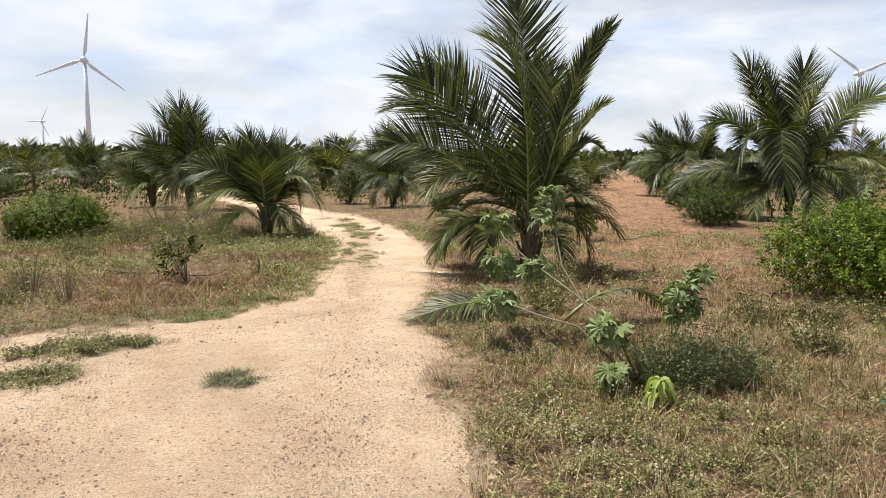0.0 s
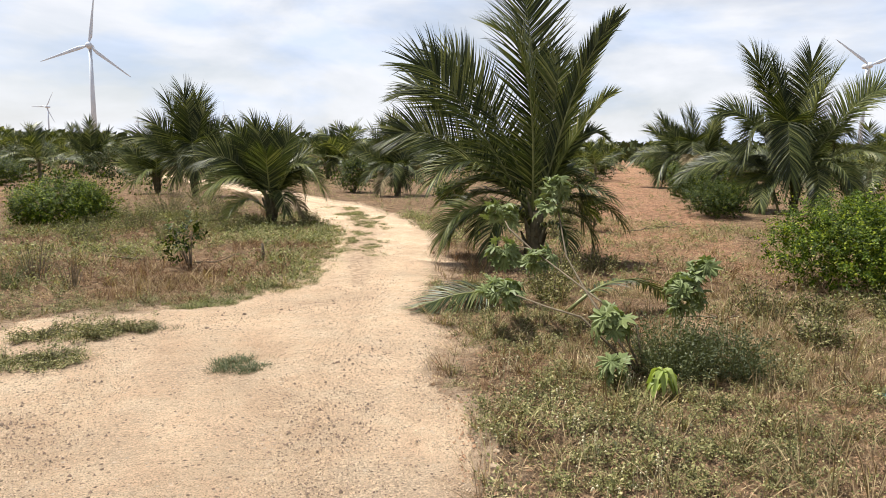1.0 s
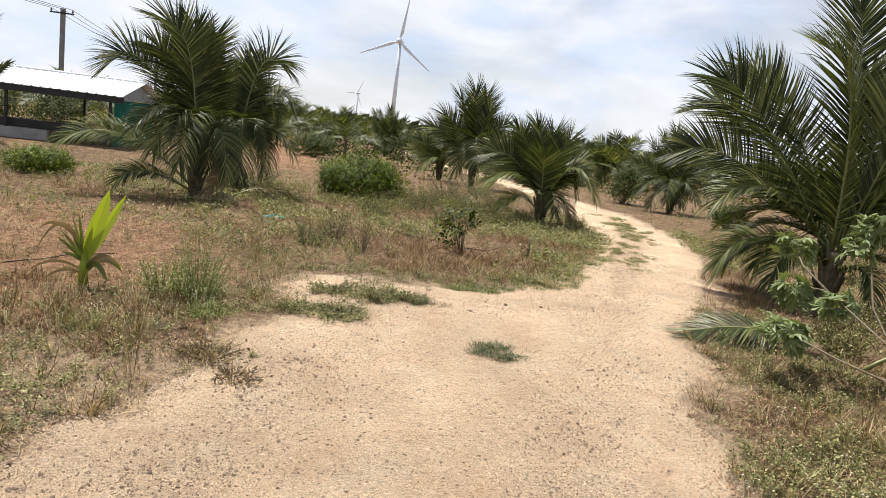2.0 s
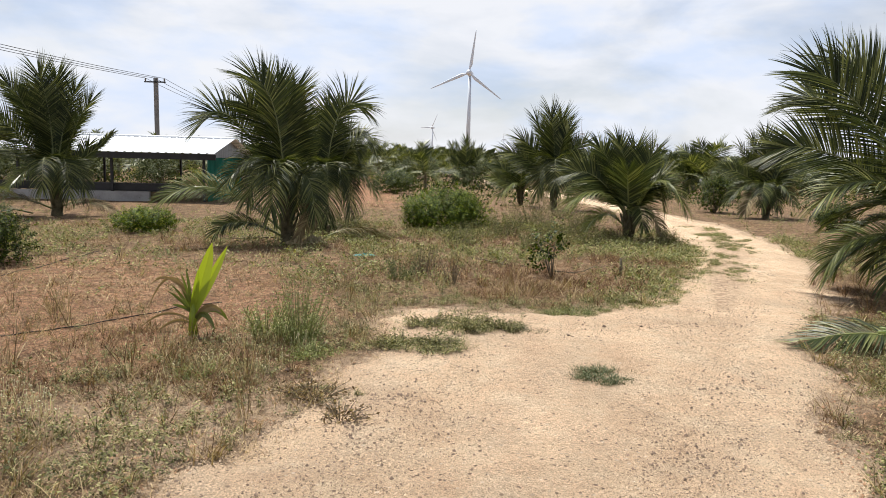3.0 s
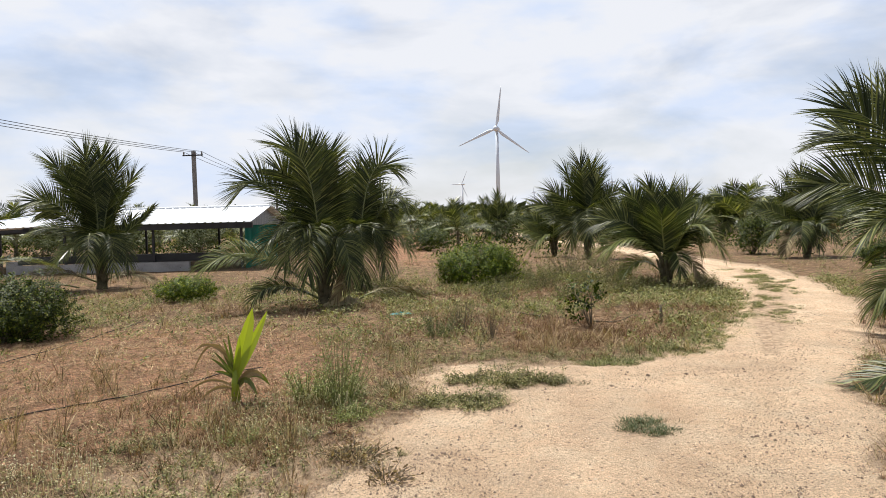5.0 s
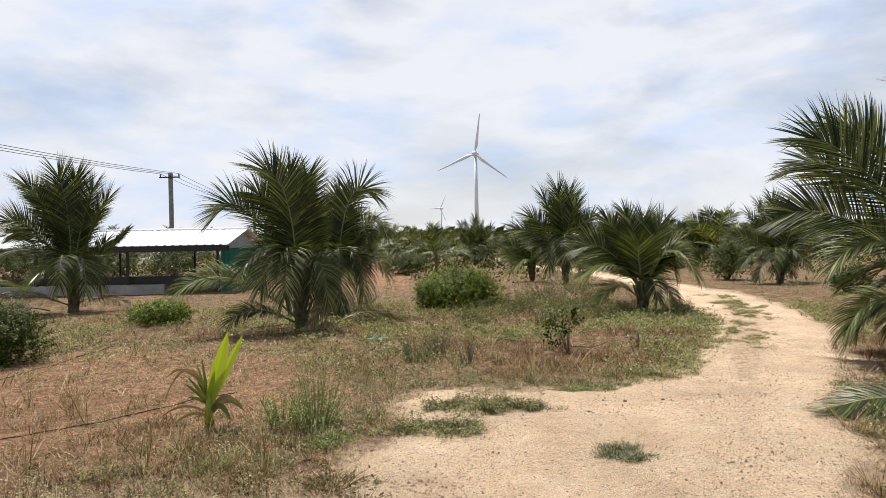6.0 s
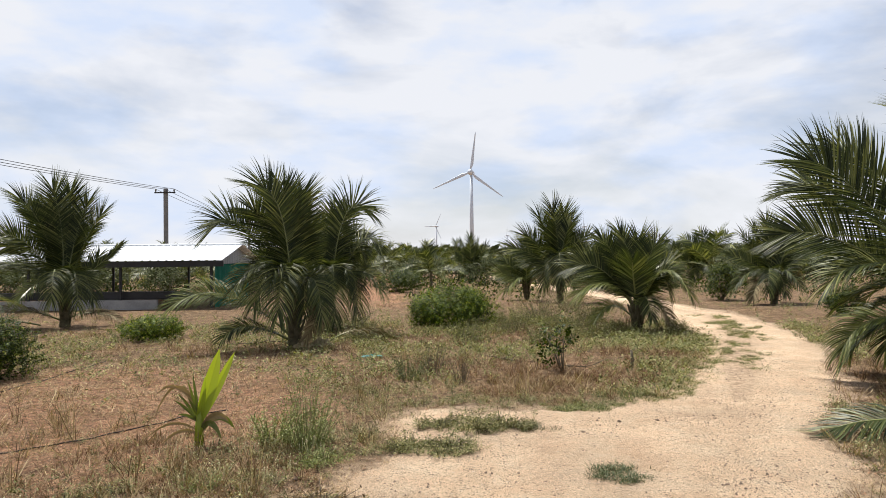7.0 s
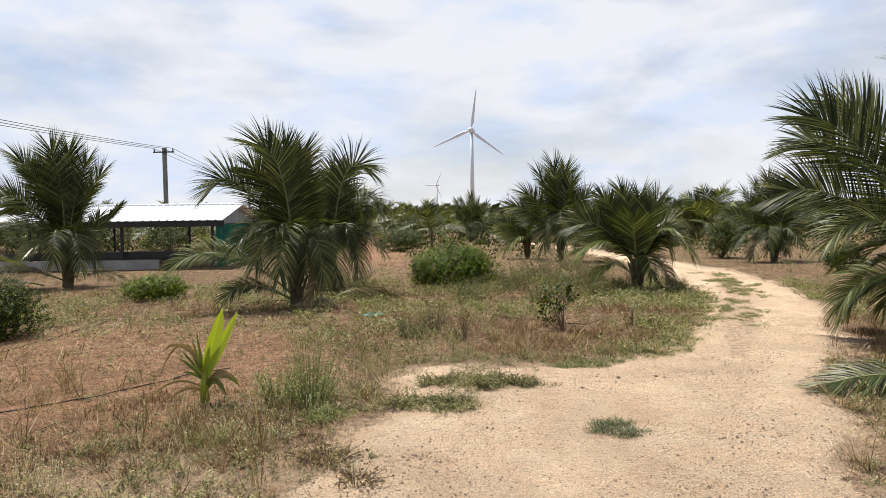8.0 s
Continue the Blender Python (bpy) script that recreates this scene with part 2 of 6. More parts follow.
# brighter citrus_leaf: own bright green, with sunlit tips put into its top stops
M_BUSH_LIT = leaf_mat("bright_lit_citrus_leaf", [(0.0, (0.022, 0.040, 0.003)), (0.5, (0.065, 0.108, 0.008)), (0.85, (0.16, 0.21, 0.016)), (1.0, (0.32, 0.36, 0.04))], 0.5, 0.15, 0.25, 0.7)
M_CASTOR = leaf_mat("broad_leaf", [(0.0, (0.065, 0.095, 0.034)), (0.6, (0.18, 0.22, 0.095)), (1.0, (0.40, 0.43, 0.24))], 0.5, 0.3, 0.2, 0.4)
M_BLUE = leaf_mat("grey_green_leaf", [(0.0, (0.043, 0.058, 0.025)), (1.0, (0.122, 0.137, 0.065))], 0.6, 0.3, 0.2, 0.4)
M_FIELD = leaf_mat("field_weed", [(0.0, (0.051, 0.057, 0.024)), (0.5, (0.166, 0.178, 0.077)), (0.85, (0.293, 0.294, 0.135)), (1.0, (0.421, 0.404, 0.214))], 0.7, 0.2, 0.2, 0.5)
M_TWIG = plain_mat("twig_bark", (0.15, 0.12, 0.08), 0.85, 0.2, scale=20, var=0.4, bump_s=0.3)
M_GRASS_DRY = leaf_mat("dry_grass", [(0.0, (0.077, 0.047, 0.027)), (0.45, (0.232, 0.158, 0.093)), (0.85, (0.402, 0.302, 0.185)), (1.0, (0.557, 0.441, 0.286))], 0.8, 0.2, 0.15, 0.4)
M_GRASS = leaf_mat("green_weed", [(0.0, (0.039, 0.041, 0.012)), (0.45, (0.133, 0.136, 0.048)), (0.8, (0.27, 0.255, 0.11)), (1.0, (0.44, 0.385, 0.22))], 0.65, 0.25, 0.12, 0.6)
M_LIME = leaf_mat("pale_lime_weed", [(0.0, (0.10, 0.125, 0.045)), (0.5, (0.24, 0.275, 0.11)), (1.0, (0.44, 0.46, 0.24))], 0.65, 0.2, 0.2, 0.3)
M_DEAD = leaf_mat("dead_weed", [(0.0, (0.05, 0.028, 0.017)), (0.5, (0.14, 0.078, 0.045)), (1.0, (0.30, 0.185, 0.11))], 0.85, 0.15, 0.1, 0.5)
M_FLOWER = leaf_mat("seed_head", [(0.0, (0.387, 0.344, 0.241)), (1.0, (0.645, 0.602, 0.473))], 0.8, 0.2, 0.2, 0.2)
M_STEEL_W = plain_mat("turbine_white", (0.60, 0.66, 0.74), 0.45, 0.4, scale=0.3, var=0.06, bump_s=0)
M_POLE = plain_mat("concrete_pole", (0.22, 0.21, 0.20), 0.8, 0.25, scale=3, var=0.2)
M_BLACK = plain_mat("black_steel", (0.02, 0.02, 0.022), 0.5, 0.4, scale=5, var=0.3)
M_ROOF = plain_mat("white_sheet_roof", (0.651, 0.678, 0.704), 0.35, 0.5, scale=0.8, var=0.07, bump_s=0)
M_SHEET = plain_mat("grey_sheet", (0.20, 0.215, 0.23), 0.45, 0.5, scale=1.5, var=0.15, bump_s=0)
M_GREEN_CLOTH = plain_mat("green_shade_cloth", (0.01, 0.20, 0.14), 0.75, 0.25, scale=2.0, var=0.25, bump_s=0.3, grain=90)
M_WALL = plain_mat("grey_plaster", (0.37, 0.352, 0.334), 0.9, 0.2, scale=3, var=0.2, bump_s=0.4)
M_STONE = plain_mat("pebble", (0.15, 0.105, 0.075), 0.85, 0.25, scale=30, var=0.5, bump_s=0.3)
M_CLOD = plain_mat("soil_clod", (0.264, 0.16, 0.096), 0.95, 0.15, scale=6, var=0.5, bump_s=0.3)
M_LUMP = plain_mat("sand_lump", (0.368, 0.276, 0.188), 0.95, 0.15, scale=8, var=0.35, bump_s=0.2)
M_HOSE = plain_mat("black_hose", (0.035, 0.028, 0.024), 0.75, 0.2, scale=3, var=0.3, bump_s=0)
M_TEAL = plain_mat("teal_plastic", (0.06, 0.24, 0.22), 0.5, 0.4, scale=20, var=0.4, bump_s=0)
M_FAR = leaf_mat("far_foliage", [(0.0, (0.028, 0.038, 0.014)), (1.0, (0.068, 0.08, 0.028))], 0.8, 0.15, 0.1, 0.3)


# ---- mesh helpers ----
def part(name, bm, material, parent=None, label=""):
    me = bpy.data.meshes.new(name)
    bm.to_mesh(me)
    bm.free()
    me.materials.append(material)
    ob = new(name, me)
    if parent is not None:
        ob.parent = parent
    if label:
        ob["label"] = label
    return ob


def part_py(name, verts, faces, material, parent=None, label="", smooth=False):
    me = bpy.data.meshes.new(name)
    me.from_pydata(verts, [], faces)
    me.materials.append(material)
    if smooth:
        me.polygons.foreach_set("use_smooth", [True] * len(me.polygons))
    me.update()
    ob = new(name, me)
    if parent is not None:
        ob.parent = parent
    if label:
        ob["label"] = label
    return ob


def thing(name, m, label, category, group="", kind=""):
    e = new(name)
    e.empty_display_size = 0.2
    e.matrix_world = m
    return tagged(e, label, category, group, kind)


def tube(pts, radii, sides=8):
    """A closed tapered tube along pts: verts and faces."""
    vs, fs = [], []
    pts = [Vector(p) for p in pts]
    ref = Vector((0.31, 0.87, 0.37))
    for i, p in enumerate(pts):
        t = (pts[min(i + 1, len(pts) - 1)] - pts[max(i - 1, 0)]).normalized()
        a = t.cross(ref).normalized()
        b = t.cross(a)
        for k in range(sides):
            w = 2 * math.pi * k / sides
            vs.append(p + (a * math.cos(w) + b * math.sin(w)) * radii[i])
    for i in range(len(pts) - 1):
        for k in range(sides):
            k2 = (k + 1) % sides
            fs.append((i * sides + k, i * sides + k2, (i + 1) * sides + k2, (i + 1) * sides + k))
    fs.append(tuple(range(sides))[::-1])
    fs.append(tuple((len(pts) - 1) * sides + k for k in range(sides)))
    return vs, fs


def join(parts):
    vs, fs = [], []
    for v, f in parts:
        o = len(vs)
        vs.extend(v)
        fs.extend(tuple(i + o for i in q) for q in f)
    return vs, fs


def box_bm(sx, sy, sz, m=None, bevel=0.0):
    bm = bmesh.new()
    bmesh.ops.create_cube(bm, size=1.0, matrix=(m or Matrix()) @ Matrix.Diagonal((sx, sy, sz, 1)))
    if bevel:
        bmesh.ops.bevel(bm, geom=bm.edges[:], offset=bevel, segments=2, affect="EDGES")
    return bm


# ---- ground and track ----
LEFT_EDGE = [(-4.5, -6), (-2.6, 0.5), (-1.5, 3.1), (-1.2, 3.6), (-1.1, 4.3), (-0.95, 4.85), (-0.75, 5.3), (-0.7, 5.9), (-0.75, 6.7),
             (-0.45, 7.15), (0.3, 7.1), (0.93, 7.2), (1.55, 7.45), (2.45, 8.3), (3.0, 9.5), (3.7, 10.9), (4.3, 12.9), (4.8, 16.4), (5.3, 20),
             (4.8, 27), (3.0, 38), (1.4, 50), (-4.5, 80)]
RIGHT_EDGE = [(1.0, -6), (1.5, 1.5), (1.67, 2.73), (1.87, 3.23), (2.2, 4.13), (2.75, 5.1), (3.05, 6.4), (4.4, 8.5), (4.6, 9.5),
              (5.65, 11.3), (6.5, 14.9), (6.8, 18), (6.6, 21.4), (6.1, 27), (4.1, 38), (2.3, 50), (-3.8, 80)]
ROAD_POLY = np.array(LEFT_EDGE + RIGHT_EDGE[::-1], float)


def road_depth(x, y):
    """Metres inside the track's outline (negative: outside)."""
    x, y = np.asarray(x, float), np.asarray(y, float)
    inside = np.zeros(x.shape, bool)
    dist = np.full(x.shape, 1e9)
    for (ax, ay), (bx, by) in zip(ROAD_POLY, np.roll(ROAD_POLY, -1, 0)):
        dx, dy = bx - ax, by - ay
        k = np.clip(((x - ax) * dx + (y - ay) * dy) / (dx * dx + dy * dy), 0, 1)
        dist = np.minimum(dist, np.hypot(x - ax - k * dx, y - ay - k * dy))
        if dy:
            cross = ((ay > y) != (by > y)) & (x < dx * (y - ay) / dy + ax)
            inside ^= cross
    return np.where(inside, dist, -dist)


def n2(x, y, s, o=0.0):
    return noise.noise(Vector((x * s + o, y * s - o, o * 1.7)))


def edge_noise(x, y):
    return 0.20 * n2(x, y, 1.3, 3.1) + 0.14 * n2(x, y, 4.1, 7.7) + 0.07 * n2(x, y, 11.0, 1.3)


STRIP = [(2.9, 7.7, 0.15), (3.6, 9.5, 0.38), (4.4, 11.6, 0.45), (5.1, 13.4, 0.45), (5.75, 16.0, 0.40), (6.0, 18.0, 0.2), (5.8, 22.0, 0.15)]


def strip_at(x, y):
    """How far a place belongs to the raised strip between the wheel tracks, 0 to 1."""
    x, y = np.asarray(x, float), np.asarray(y, float)
    best = np.full(x.shape, -9.0)
    for (ax, ay, aw), (bx, by, bw) in zip(STRIP[:-1], STRIP[1:]):
        dx, dy = bx - ax, by - ay
        k = np.clip(((x - ax) * dx + (y - ay) * dy) / (dx * dx + dy * dy), 0, 1)
        best = np.maximum(best, 1 - np.hypot(x - ax - k * dx, y - ay - k * dy) / (aw + (bw - aw) * k))
    return np.clip(best * 1.6, 0, 1)


def height(x, y):
    """Height of the soil, without the track's sand."""
    r = math.hypot(x - 1, y - 6)
    k = 1.0 / (1.0 + (r / 60.0) ** 2)
    return k * (0.035 * n2(x, y, 0.45, 5.0) + 0.022 * n2(x, y, 1.7, 9.0) + 0.012 * n2(x, y, 5.5, 2.0))


def steps(lo, hi, step, far, grow):
    mid = list(np.arange(lo, hi + 1e-6, step))
    up, s, v = [], step, mid[-1]
    while v < far:
        s *= grow
        v += s
        up.append(v)
    dn, s, v = [], step, mid[0]
    while v > -far:
        s *= grow
        v -= s
        dn.append(v)
    return np.array(dn[::-1] + mid + up)


GX, GY = steps(-5.5, 7.5, 0.075, 4200, 1.085), steps(2.2, 12.5, 0.075, 4200, 1.085)
nx, ny = len(GX), len(GY)
mx_, my_ = np.meshgrid(GX, GY)
depth = road_depth(mx_, my_)
near = (np.abs(mx_) < 60) & (my_ > -20) & (my_ < 100)
hz = np.zeros_like(mx_)
en = np.zeros_like(mx_)
for j in range(ny):
    for i in range(nx):
        if near[j, i]:
            hz[j, i] = height(GX[i], GY[j])
            if abs(depth[j, i]) < 1.2:
                en[j, i] = edge_noise(GX[i], GY[j])
sandy = depth + en * 1.3


def smooth(a, lo, hi):
    k = np.clip((a - lo) / (hi - lo), 0, 1)
    return k * k * (3 - 2 * k)


def lane_red(x, y):
    """Bare red lanes between the tree rows: 0 to 1."""
    a = x * math.cos(radians(40.5)) - y * math.sin(radians(40.5))      # across the lane that runs away at 40 degrees
    r1 = smooth(1.5 - np.abs(a - 0.9), -0.4, 0.5) * smooth(y + x, 12.5, 17)
    r2 = smooth(2.5 - np.hypot((x + 4.7) * 0.72, (y - 7.0) * 0.74), -0.2, 0.8)
    a2 = x * math.cos(radians(-7)) - y * math.sin(radians(-7))
    r3 = smooth(1.2 - np.abs(a2 + 0.4), -0.3, 0.6) * smooth(y, 20, 26)
    return np.maximum(np.maximum(r1, r2), r3)


red = lane_red(mx_, my_)
g_z = hz - 0.045 * smooth(sandy, -0.05, 0.15)
g_verts = np.stack([mx_.ravel(), my_.ravel(), g_z.ravel()], 1)
idx = np.arange(nx * ny).reshape(ny, nx)
g_faces = np.stack([idx[:-1, :-1].ravel(), idx[:-1, 1:].ravel(), idx[1:, 1:].ravel(), idx[1:, :-1].ravel()], 1)
ground = part_py("ground", g_verts.tolist(), g_faces.tolist(), M_SOIL, smooth=True)
tagged(ground, "reddish brown dry farm soil with straw litter", "ground", kind="structure")
pale = smooth(1.0 - np.hypot((mx_ + 1.7) / 1.5, (my_ - 4.0) / 1.5), 0.0, 0.7)
pale = np.maximum(pale, 0.75 * smooth(1.0 - np.hypot((mx_ - 6.2) / 2.4, (my_ - 4.4) / 1.9), 0.0, 0.6))
for key, arr in (("sand", np.maximum(smooth(sandy, -0.55, 0.1), 0.62 * pale)), ("weedy", (1 - red) * 0.9)):
    at = ground.data.attributes.new(key, "FLOAT", "POINT")
    at.data.foreach_set("value", arr.ravel().astype(np.float32))
ruts = 0.012 * np.cos(np.clip(depth, 0, 2.2) * 4.2)
r_z = hz - 0.02 + 0.026 * smooth(sandy, -0.12, 0.25) + np.where(depth > 0, ruts * 0.5, 0)
keep = (sandy.ravel()[g_faces] > -0.12).any(1) & (near.ravel()[g_faces]).all(1)
used, inv = np.unique(g_faces[keep].ravel(), return_inverse=True)
r_verts = np.stack([mx_.ravel(), my_.ravel(), r_z.ravel()], 1)[used]
road = part_py("road", r_verts.tolist(), inv.reshape(-1, 4).tolist(), M_ROAD, smooth=True)
at = road.data.attributes.new("strip", "FLOAT", "POINT")
at.data.foreach_set("value", strip_at(mx_.ravel()[used], my_.ravel()[used]).astype(np.float32))
tagged(road, "pale sandy dirt track with gravel and wheel ruts", "dirt road", kind="structure")


# ---- palms ----
def curve(p0, pm, p1, n=24):
    """A bow from p0 to p1 that passes pm half way."""
    c = pm * 2 - (p0 + p1) * 0.5
    return [p0 * ((1 - t) ** 2) + c * (2 * t * (1 - t)) + p1 * (t * t) for t in [i / n for i in range(n + 1)]]


def frond_mesh(rng, pts, heading, twist, leaf_len, pairs, v_up=16, sag=0.4, segs=3, width=0.023, fold=True, ragged=0.14, spread=1.0, bare=0.14, al0=68, al1=28, tip=0.16):
    """One feather leaf along the bowed rachis pts: verts and faces of its leaflets. twist turns the blade's plane about the rachis."""
    up = Vector((0, 0, 1))
    a = Vector(heading).normalized()
    n = len(pts) - 1
    side0 = a.cross(up).normalized()
    vs, fs = [], []
    phase = rng.uniform(0, 50)
    wind = Vector((-0.22, 0.08, 0.0))
    for k in range(pairs):
        for sgn in (-1, 1):
            s = bare + (1 - bare) * (k + 0.5 * (sgn > 0) + rng.uniform(-0.3, 0.3)) / pairs
            s = min(max(s, bare - 0.04), 0.999)
            f = s * n
            i = min(int(f), n - 1)
            p = pts[i].lerp(pts[i + 1], f - i)
            t = (pts[min(i + 2, n)] - pts[max(i - 1, 0)]).normalized()
            nrm0 = side0.cross(t).normalized()
            sd = t.cross(nrm0).normalized()
            tw = radians(twist * min(1, 0.45 + s))
            side = sd * math.cos(tw) + nrm0 * math.sin(tw)
            nrm = nrm0 * math.cos(tw) - sd * math.sin(tw)
            shape = 0.62 + 0.38 * math.sin(math.pi * 0.5 * min(1.0, (s - bare) / 0.3)) if s < 0.5 else 1.0 - tip * ((s - 0.5) / 0.5) ** 1.6
            wave = noise.noise(Vector((s * 5.0, sgn * 3.0, phase)))
            ln = leaf_len * shape * rng.uniform(1 - ragged, 1 + ragged * 0.4) * (1 + 0.10 * wave)
            al = radians((al0 - al1 * s ** 1.3 + rng.uniform(-4, 4) + 6 * wave) * spread * (1 - 0.65 * max(0.0, (s - 0.86) / 0.14)))
            be = radians(v_up + rng.uniform(-7, 7) + 14 * wave)
            d = t * math.cos(al) + (side * sgn * math.cos(be) + nrm * math.sin(be)) * math.sin(al)
            sg = sag * rng.uniform(0.6, 1.3) * (1 + 0.6 * wave)
            if rng.random() < 0.04:
                sg += 0.8
            w0 = width * rng.uniform(0.8, 1.15)
            o = len(vs)
            q = p.copy()
            for j in range(segs + 1):
                u = j / segs
                dj = (d + (wind - up * sg) * u ** 1.6).normalized()
                wv = dj.cross(nrm)
                if wv.length < 1e-4:
                    wv = side
                wv.normalize()
                w = w0 * (0.55 + 1.5 * u if u < 0.3 else 1.0 * (1 - ((u - 0.3) / 0.7) ** 1.25)) * 0.5
                if fold:
                    fl = wv.cross(dj).normalized() * (w * 0.45)
                    vs += [q - wv * w + fl, q.copy(), q + wv * w + fl]
                else:
                    vs += [q - wv * w, q + wv * w]
                if j < segs:
                    q = q + dj * (ln / segs)
            m = 3 if fold else 2
            for j in range(segs):
                for c in range(m - 1):
                    b0 = o + j * m + c
                    fs.append((b0, b0 + 1, b0 + m + 1, b0 + m))
    return vs, fs


def add_frond(parent, rng, pts, heading, twist, leaf_len, pairs, material, label="", r0=0.022, sides=6, **kw):
    vs, fs = frond_mesh(rng, pts, heading, twist, leaf_len, pairs, **kw)
    ob = part_py("frond", vs, fs, material, parent, label)
    q = 2 if sides > 4 else 6
    mid = pts[::q]
    tv, tf = tube(mid, [r0 * (1 - 0.85 * i / (len(mid) - 1)) for i in range(len(mid))], sides)
    part_py("rachis", tv, tf, M_RACHIS, ob, smooth=True)
    return ob


def add_trunk(parent, rng, h, r0, r1, bases=12, sides=14):
    pts = [Vector((0, 0, -0.08 + (h + 0.08) * i / 8)) for i in range(9)]
    rr = [r0 * (1.25 if i == 0 else 1.0) + (r1 - r0) * i / 8 + (0.012 if i % 2 else -0.008) for i in range(9)]
    parts = [tube(pts, rr, sides)]
    # old leaf bases wrapped round the stem
    for k in range(bases):
        a = k * 2.399 + rng.uniform(-0.3, 0.3)
        z = h * (0.1 + 0.85 * k / bases)
        d = Vector((math.cos(a), math.sin(a), 0))
        p0 = Vector((0, 0, z)) + d * (r0 * 0.7)
        l = rng.uniform(0.2, 0.5)
        p1 = p0 + d * (l * 0.3) + Vector((0, 0, l))
        pm = p0.lerp(p1, 0.5) - d * 0.02
        parts.append(tube([p0, pm, p1], [0.045, 0.032, 0.012], 7))
    vs, fs = join(parts)
    return part_py("trunk", vs, fs, M_TRUNK, parent, smooth=True)


def bow(way, e0, length, droop, twist, kind=""):
    """A frond by its way round the stem, its launch angle and its droop, as palm() takes it."""
    a, pts = radians(way), [(0.0, 0.0)]
    for i in range(12):
        e = radians(e0 - droop * ((i + 0.5) / 12) ** 1.4)
        pts.append((pts[-1][0] + math.cos(e) * length / 12, pts[-1][1] + math.sin(e) * length / 12))
    (r1, z1), (r2, z2) = pts[6], pts[12]
    return (r2 * math.cos(a), z2, r2 * math.sin(a), r1 * math.cos(a), z1, twist, kind, None, r1 * math.sin(a))


def palm(label, x, y, crown, fronds, seed, leaf=0.24, density=17, trunk_r=(0.11, 0.08), group="coconut palms", skirt=0, reach=1.4, fill=0.75, end=0.56, **kw):
    """A young coconut palm. fronds: the tip's place across, up and away, the middle's across and up, the blade's twist[, kind[, height of its foot]]."""
    rng = random.Random(seed)
    base = thing("coconut_palm", pose(x, y, height(x, y)), label, "palm tree", group)
    far = kw.get("sides", 6) < 6
    add_trunk(base, rng, crown, trunk_r[0], trunk_r[1], 4 if far else 14, 7 if far else 14)
    d = Vector((x, y, 0)).normalized()
    r = Vector((d.y, -d.x, 0))
    up = Vector((0, 0, 1))
    extra = [bow(rng.uniform(0, 360), rng.uniform(15, 62), reach * rng.uniform(0.7, 1.1), rng.uniform(80, 130), rng.uniform(-40, 40), rng.choice(("", "", "", "d"))) for _ in range(skirt)]
    if not far:
        # a second, shorter leaf behind most of the large ones
        for fr in list(fronds):
            if len(fr) < 8 and rng.random() < fill:
                k = rng.uniform(0.62, 0.88)
                sh = rng.uniform(-0.28, 0.28)
                extra.append((fr[0] * k + sh, crown + (fr[1] - crown) * k, fr[2] * 0.6 + rng.uniform(0.1, 0.7), fr[3] * 0.9 + sh * 0.4, crown + (fr[4] - crown) * 0.85, fr[5] + rng.uniform(-20, 20)))
    for k, fr in enumerate(list(fronds) + extra):
        tu, tz, tv, mu, mz, twist = fr[:6]
        kind = fr[6] if len(fr) > 6 else ""
        z0 = fr[7] if len(fr) > 7 and fr[7] is not None else crown - 0.12 + 0.1 * (k % 3)
        lift = z0 if len(fr) > 8 else 0.0
        mv = fr[8] if len(fr) > 8 else tv * 0.45
        p1 = r * tu + d * tv + up * max(tz + lift, 0.1)
        pm = r * mu + d * mv + up * max(mz + lift, 0.12)
        out = Vector((p1.x, p1.y, 0))
        head = out.normalized() if out.length > 0.12 else d
        p0 = up * z0 + head * 0.05
        pts = curve(p0, pm, pm.lerp(p1, end if p1.z > pm.z else 0.85))
        ln = sum((q - p).length for p, q in zip(pts[:-1], pts[1:]))
        m = M_FROND_DRY if "d" in kind else M_FROND_LIT if "y" in kind else M_FROND_PALE_LIT if "l" in kind else M_FROND
        lab = "dead brown palm leaf" if "d" in kind else "yellowing palm leaf" if "y" in kind else ""
        old = max(0.0, 1.0 - max(0.0, (p1 - p0).normalized().z + 0.3))
        opt = dict(kw)
        limp = 1.0 if p1.z < pm.z + 0.05 else 0.0
        opt["sag"] = kw.get("sag", 0.3) + 0.7 * old + 0.8 * limp + (0.4 if "d" in kind else 0)
        twist *= 1 - 0.6 * limp
        opt["spread"] = 0.55 if "n" in kind else 1.0
        add_frond(base, rng, pts, head, twist, min(1.32 * leaf * (ln * 0.75 + 0.6), 1.2) * (0.5 if "n" in kind else 0.72 if z0 < 0.42 else 1.0), max(12, int((1.0 if far else 1.9) * density * ln + 8)), m, lab, **opt)
    return base


def random_fronds(seed, n, length, top=86, low=0, droop=(20, 55)):
    rng = random.Random(seed)
    out = []
    for k in range(n):
        u = k / (n - 1)
        e0 = top - (top - low) * u ** 1.15
        out.append(bow(k * 137.5 + rng.uniform(-25, 25), e0 + rng.uniform(-6, 6), length * rng.uniform(0.8, 1.1) * (0.9 if u < 0.15 else 1.0),
                       droop[0] + (droop[1] - droop[0]) * rng.random() + 25 * u, rng.uniform(-55, 55), "l" if u > 0.8 and rng.random() < 0.5 else ""))
    return out


